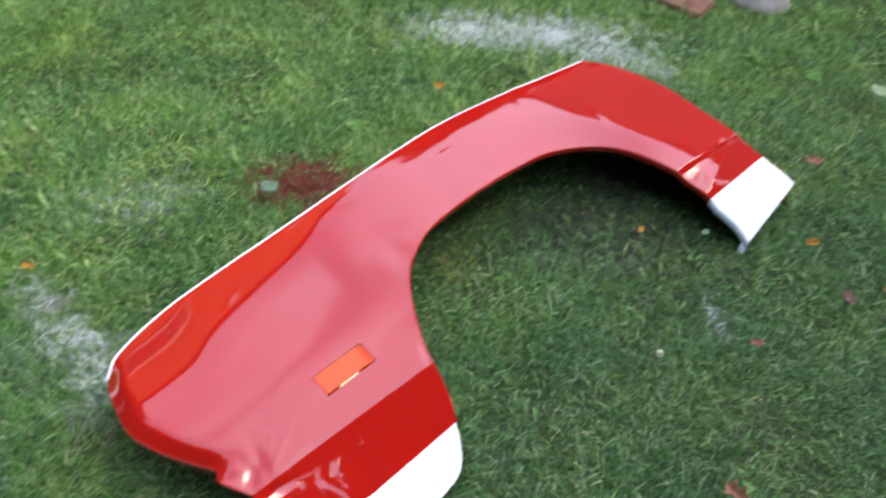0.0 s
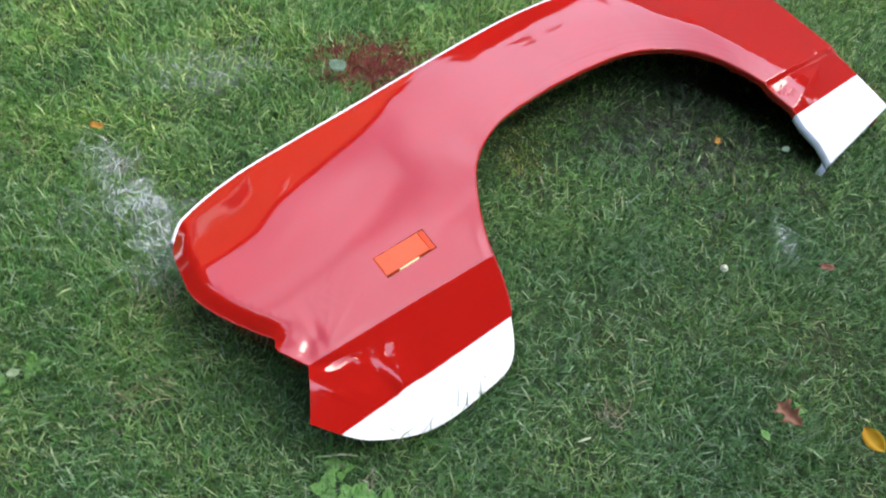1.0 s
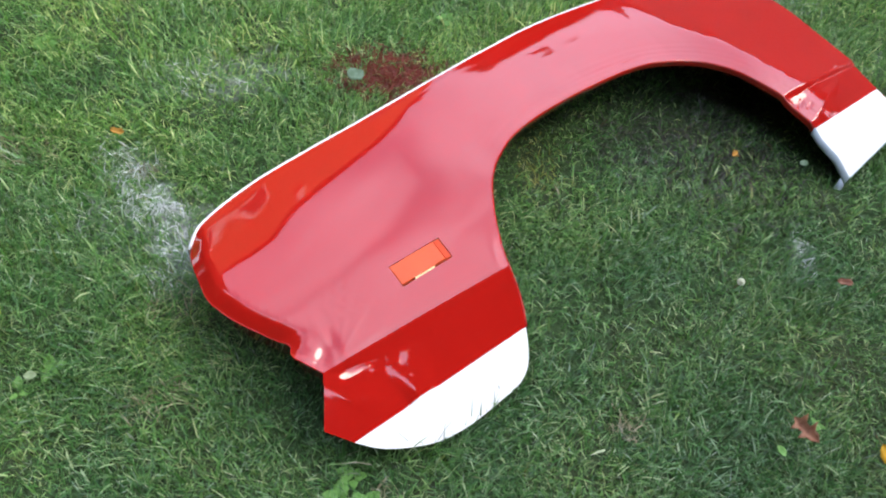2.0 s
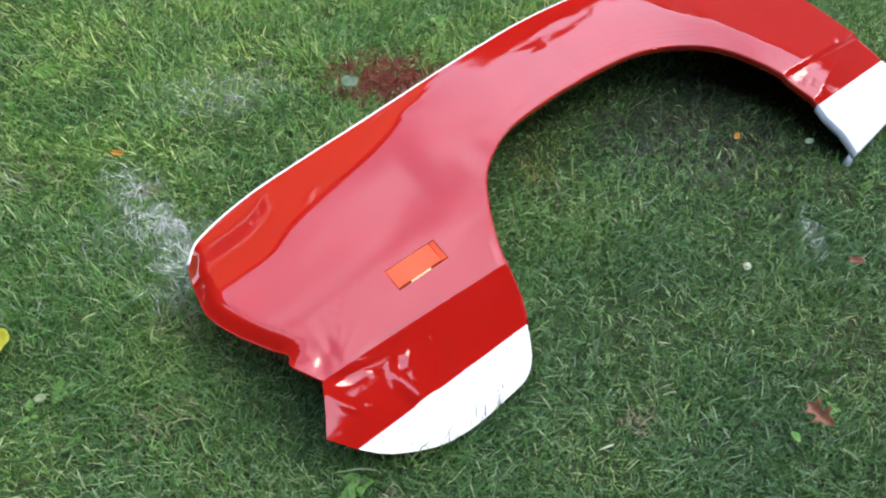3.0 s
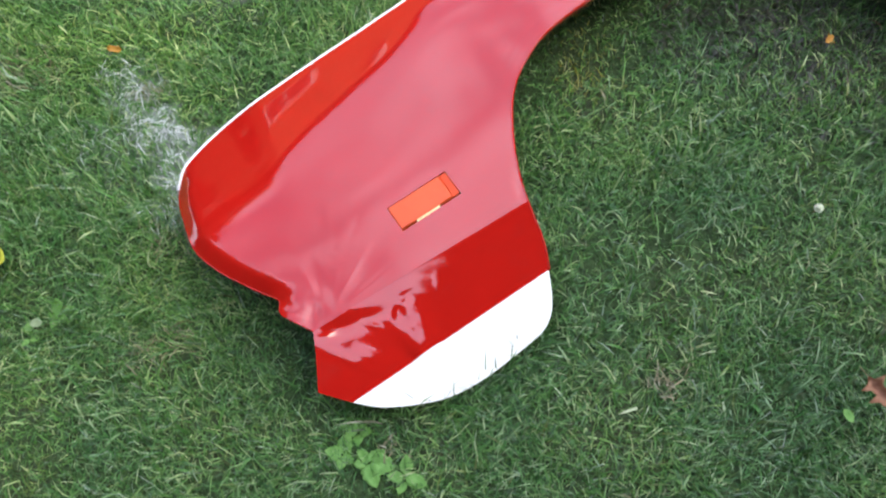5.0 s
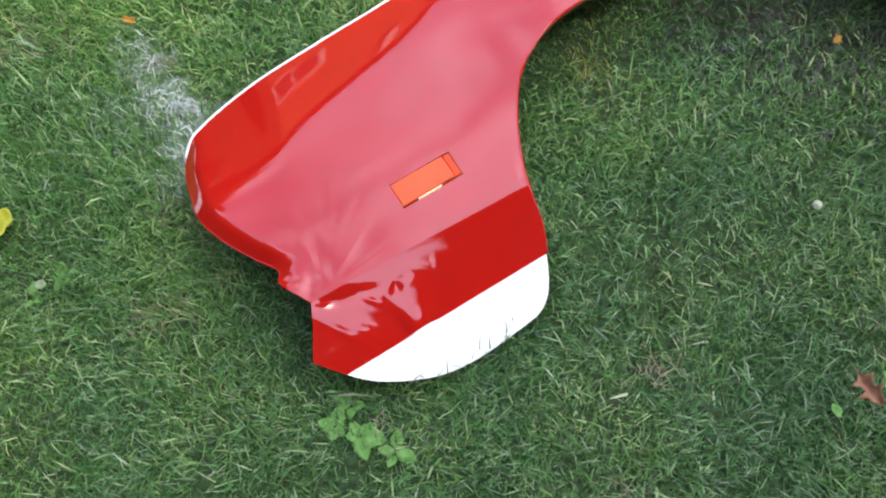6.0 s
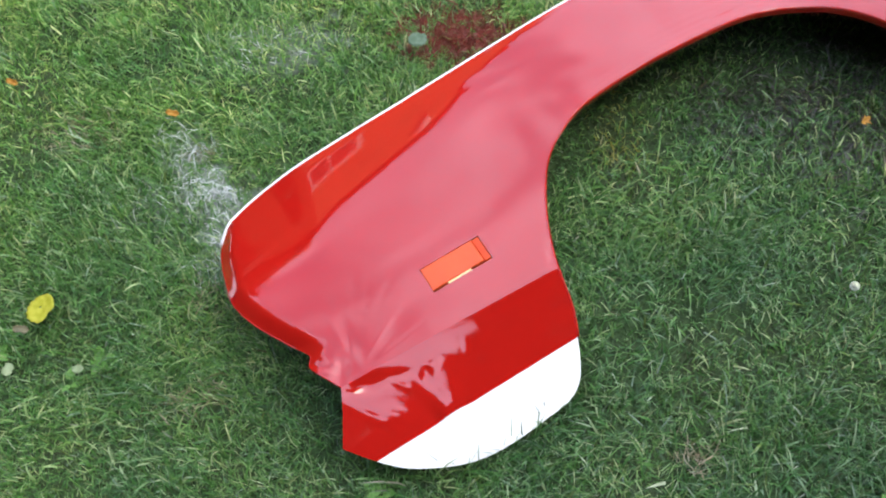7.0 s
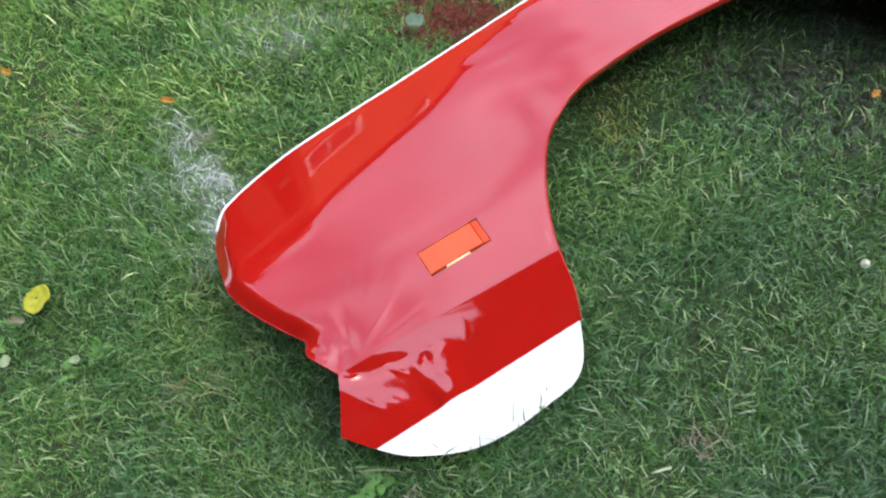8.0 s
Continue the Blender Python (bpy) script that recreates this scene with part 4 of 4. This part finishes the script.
weed((1.000, 2.050), 7, 0.030, OVAL, 48, "light green broad-leaved weed growing in the lawn")
weed((0.860, 2.110), 7, 0.027, TOOTHED, 49, "dandelion rosette with toothed leaves in the lawn")


def edging_brick():
    m, nt, p, _ = material("old_brick")
    pos = nt.nodes.new("ShaderNodeNewGeometry").outputs["Position"]
    base = mixed(nt, (0.12, 0.045, 0.028), (0.20, 0.10, 0.065), ramped(nt, noisy(nt, pos, 35.0, 5.0), 0.35, 0.65))
    base = mixed(nt, base, (0.05, 0.045, 0.03), ramped(nt, noisy(nt, pos, 14.0, 5.0), 0.5, 0.7, 0.0, 0.8))
    nt.links.new(base, p.inputs["Base Color"])
    p.inputs["Roughness"].default_value = 0.9
    bumped(nt, p, noisy(nt, pos, 220.0, 5.0), 0.7, 0.003)
    for i, (x, y, turn) in enumerate(((0.668, 2.350, -36), (0.492, 2.480, -38))):
        bm = bmesh.new()
        bmesh.ops.create_cube(bm, size=1.0, matrix=Matrix.Diagonal((0.205, 0.100, 0.065, 1)))
        bmesh.ops.bevel(bm, geom=list(bm.edges), offset=0.007, segments=2, affect="EDGES")
        bmesh.ops.subdivide_edges(bm, edges=list(bm.edges), cuts=1)
        rng = random.Random(70 + i)
        for v in bm.verts:
            v.co += Vector([rng.uniform(-0.0016, 0.0016) for _ in range(3)])
        me = bpy.data.meshes.new("edging_brick")
        bm.to_mesh(me)
        bm.free()
        me.materials.append(m)
        ob = new("edging_brick", me)
        ob.matrix_world = pose(x, y, -0.052, 4, -5, turn)
        tagged(ob, "weathered red brick half sunk in the lawn edge", "brick", "lawn edging bricks")


edging_brick()


def flat_stone():
    m, nt, p, _ = material("grey_stone")
    pos = nt.nodes.new("ShaderNodeNewGeometry").outputs["Position"]
    base = mixed(nt, (0.235, 0.212, 0.198), (0.36, 0.33, 0.31), ramped(nt, noisy(nt, pos, 28.0, 6.0), 0.35, 0.65))
    nt.links.new(base, p.inputs["Base Color"])
    p.inputs["Roughness"].default_value = 0.85
    bumped(nt, p, noisy(nt, pos, 120.0, 6.0), 0.6, 0.003)
    bm = bmesh.new()
    bmesh.ops.create_icosphere(bm, subdivisions=4, radius=1.0)
    for v in bm.verts:
        n = noise.noise(v.co * 1.3) * 0.22 + noise.noise(v.co * 3.5) * 0.07
        v.co *= 1 + n
        v.co = Vector((v.co.x * 0.115, v.co.y * 0.085, max(-0.6, min(v.co.z, 0.62)) * 0.055))
    for f in bm.faces:
        f.smooth = True
    me = bpy.data.meshes.new("flat_stone")
    bm.to_mesh(me)
    bm.free()
    me.materials.append(m)
    ob = new("flat_stone", me)
    ob.matrix_world = pose(0.900, 2.415, -0.020, 4, 0, -25)
    return tagged(ob, "grey flat-topped stone set in the lawn edge", "stone")


flat_stone()


# ---- what closes the garden round about, out of view: mirrored in the paint, some trees only blocking light ----
def build_tree():
    rng = np.random.RandomState(81)
    root = new("garden_tree")
    bark = plain("bark", (0.10, 0.075, 0.055), 0.9, 0.4, 9.0)
    leaf = plain("tree_foliage", (0.050, 0.085, 0.030), 0.6, 0.5, 3.0)
    bm = bmesh.new()
    bmesh.ops.create_cone(bm, cap_ends=True, segments=12, radius1=0.24, radius2=0.07, depth=7.0, matrix=pose(0, 0, 3.4))
    for v in bm.verts:
        v.co.x += 0.12 * math.sin(v.co.z * 0.9)
    part("trunk", bm, bark, root)
    for i in range(9):
        bm = bmesh.new()
        ln = 1.6 + 0.9 * rng.rand()
        bmesh.ops.create_cone(bm, cap_ends=True, segments=7, radius1=0.075, radius2=0.02, depth=ln, matrix=pose(0, 0, ln / 2))
        lb = part("limb", bm, bark, root)
        lb.matrix_local = pose(0, 0, 2.0 + 0.55 * i, 0, 48 + 14 * rng.rand(), 137 * i)
    n = 7500
    z = 0.7 + 8.6 * rng.rand(n) ** 0.85
    reach = 2.0 * np.sqrt(np.clip(1 - ((z - 3.6) / 5.8) ** 2, 0.03, 1)) * (0.75 + 0.5 * rng.rand(n) ** 0.5)
    ang = 2 * math.pi * rng.rand(n)
    lump = 0.75 + 0.5 * value_noise(ang * 1.6, z, 0.8, 83)
    r = reach * lump * np.sqrt(0.35 + 0.65 * rng.rand(n))
    c = np.column_stack([r * np.cos(ang), r * np.sin(ang), z])
    a = rng.normal(size=(n, 3))
    a /= np.linalg.norm(a, axis=1, keepdims=True)
    b = np.cross(a, rng.normal(size=(n, 3)))
    b /= np.linalg.norm(b, axis=1, keepdims=True)
    s = (0.13 + 0.14 * rng.rand(n))[:, None]
    verts = np.stack([c - a * s, c + b * s * 0.6, c + a * s, c - b * s * 0.6], 1).reshape(-1, 3)
    faces = [(4 * i, 4 * i + 1, 4 * i + 2, 4 * i + 3) for i in range(n)]
    mesh_of("crown", verts, faces, leaf, root)
    root.matrix_world = pose(-7.2, -2.0, -0.05)
    return tagged(root, "tall dark green tree out of view beyond the lawn", "tree", "trees round the garden")


tree = build_tree()
place = random.Random(9)
# trees at -149, -166 and 178 are invented, tall to block sky light
for k, (az, dist, grow) in enumerate(((-6, 11.6, 0.92), (-72, 7.8, 1.1), (-88, 8.6, 0.95), (-120, 7.8, 1.25), (-132, 9.6, 1.0), (-149, 9.0, 1.5),
                                      (-166, 8.2, 1.6), (178, 7.8, 1.6), (163, 7.8, 1.15), (158, 8.2, 1.05), (82, 7.9, 1.1), (94, 7.8, 1.1), (107, 7.8, 1.15), (119, 8.8, 0.72), (131, 8.8, 0.72), (143, 8.8, 0.80))):
    m = pose(0.2 + dist * math.sin(radians(az)), 1.0 + dist * math.cos(radians(az)), -0.05, 0, 0, place.uniform(0, 360))
    copy_thing(tree, m @ Matrix.Diagonal((grow, grow, grow * place.uniform(0.95, 1.08), 1)))


def build_house(colour, at, eave, long, label):
    root = new("house")
    wall = plain("house_wall", colour, 0.9, 0.15, 4.0)
    tile = plain("roof_tiles", (0.26, 0.075, 0.040), 0.8, 0.3, 6.0)
    frame_white = plain("window_paint", (0.80, 0.79, 0.76), 0.5, 0.1, 8.0)
    glass = plain("window_glass", (0.045, 0.020, 0.016), 0.35, 0.2, 2.0, gloss=0.12)

    def box(name, lo, hi, mat, parent, label=""):
        bm = bmesh.new()
        size, mid = [b - a for a, b in zip(lo, hi)], [(a + b) / 2 for a, b in zip(lo, hi)]
        bmesh.ops.create_cube(bm, size=1.0, matrix=Matrix.Translation(mid) @ Matrix.Diagonal((*size, 1)))
        bmesh.ops.bevel(bm, geom=list(bm.edges), offset=min(size) * 0.06, segments=1, affect="EDGES")
        return part(name, bm, mat, parent, label)
    box("wall", (0.0, 0.0, -0.1), (7.0, long, eave + 0.1), wall, root)
    bm = bmesh.new()
    far = long + 0.4
    p = [bm.verts.new(v) for v in ((-0.12, -0.4, eave), (7.12, -0.4, eave), (3.5, -0.4, eave + 2.5), (-0.12, far, eave), (7.12, far, eave), (3.5, far, eave + 2.5))]
    for f in ((0, 1, 2), (5, 4, 3), (0, 2, 5, 3), (2, 1, 4, 5), (1, 0, 3, 4)):
        bm.faces.new([p[i] for i in f])
    part("roof", bm, tile, root, "orange-brown tiled pitched roof")
    for z, tall in ((0.9, 1.2), (eave - 2.75, 0.85)):
        for y in [1.15 + 3.0 * k for k in range(round(long / 3))]:
            w = box("window", (-0.05, y, z), (0.06, y + 0.95, z + tall), frame_white, root)
            for k in (0, 1):
                box("pane", (-0.058, y + 0.08 + 0.415 * k, z + 0.09), (-0.045, y + 0.455 + 0.415 * k, z + tall - 0.09), glass, w)
    box("wall_vent", (-0.12, 3.02, eave - 0.95), (0.02, 3.14, eave - 0.45), frame_white, root, "white vent cover under the eaves")
    root.matrix_world = pose(*at)
    return tagged(root, label, "house", "houses round the garden")


build_house((0.46, 0.42, 0.36), (7.74, 4.86, 0.0, 0, 0, 55), 5.5, 8.8, "two-storey house with pale plastered walls by the garden")
build_house((0.62, 0.19, 0.075), (-2.32, 8.70, 0.0, 0, 0, 157), 6.15, 5.45, "two-storey house with warm orange brick walls by the garden")
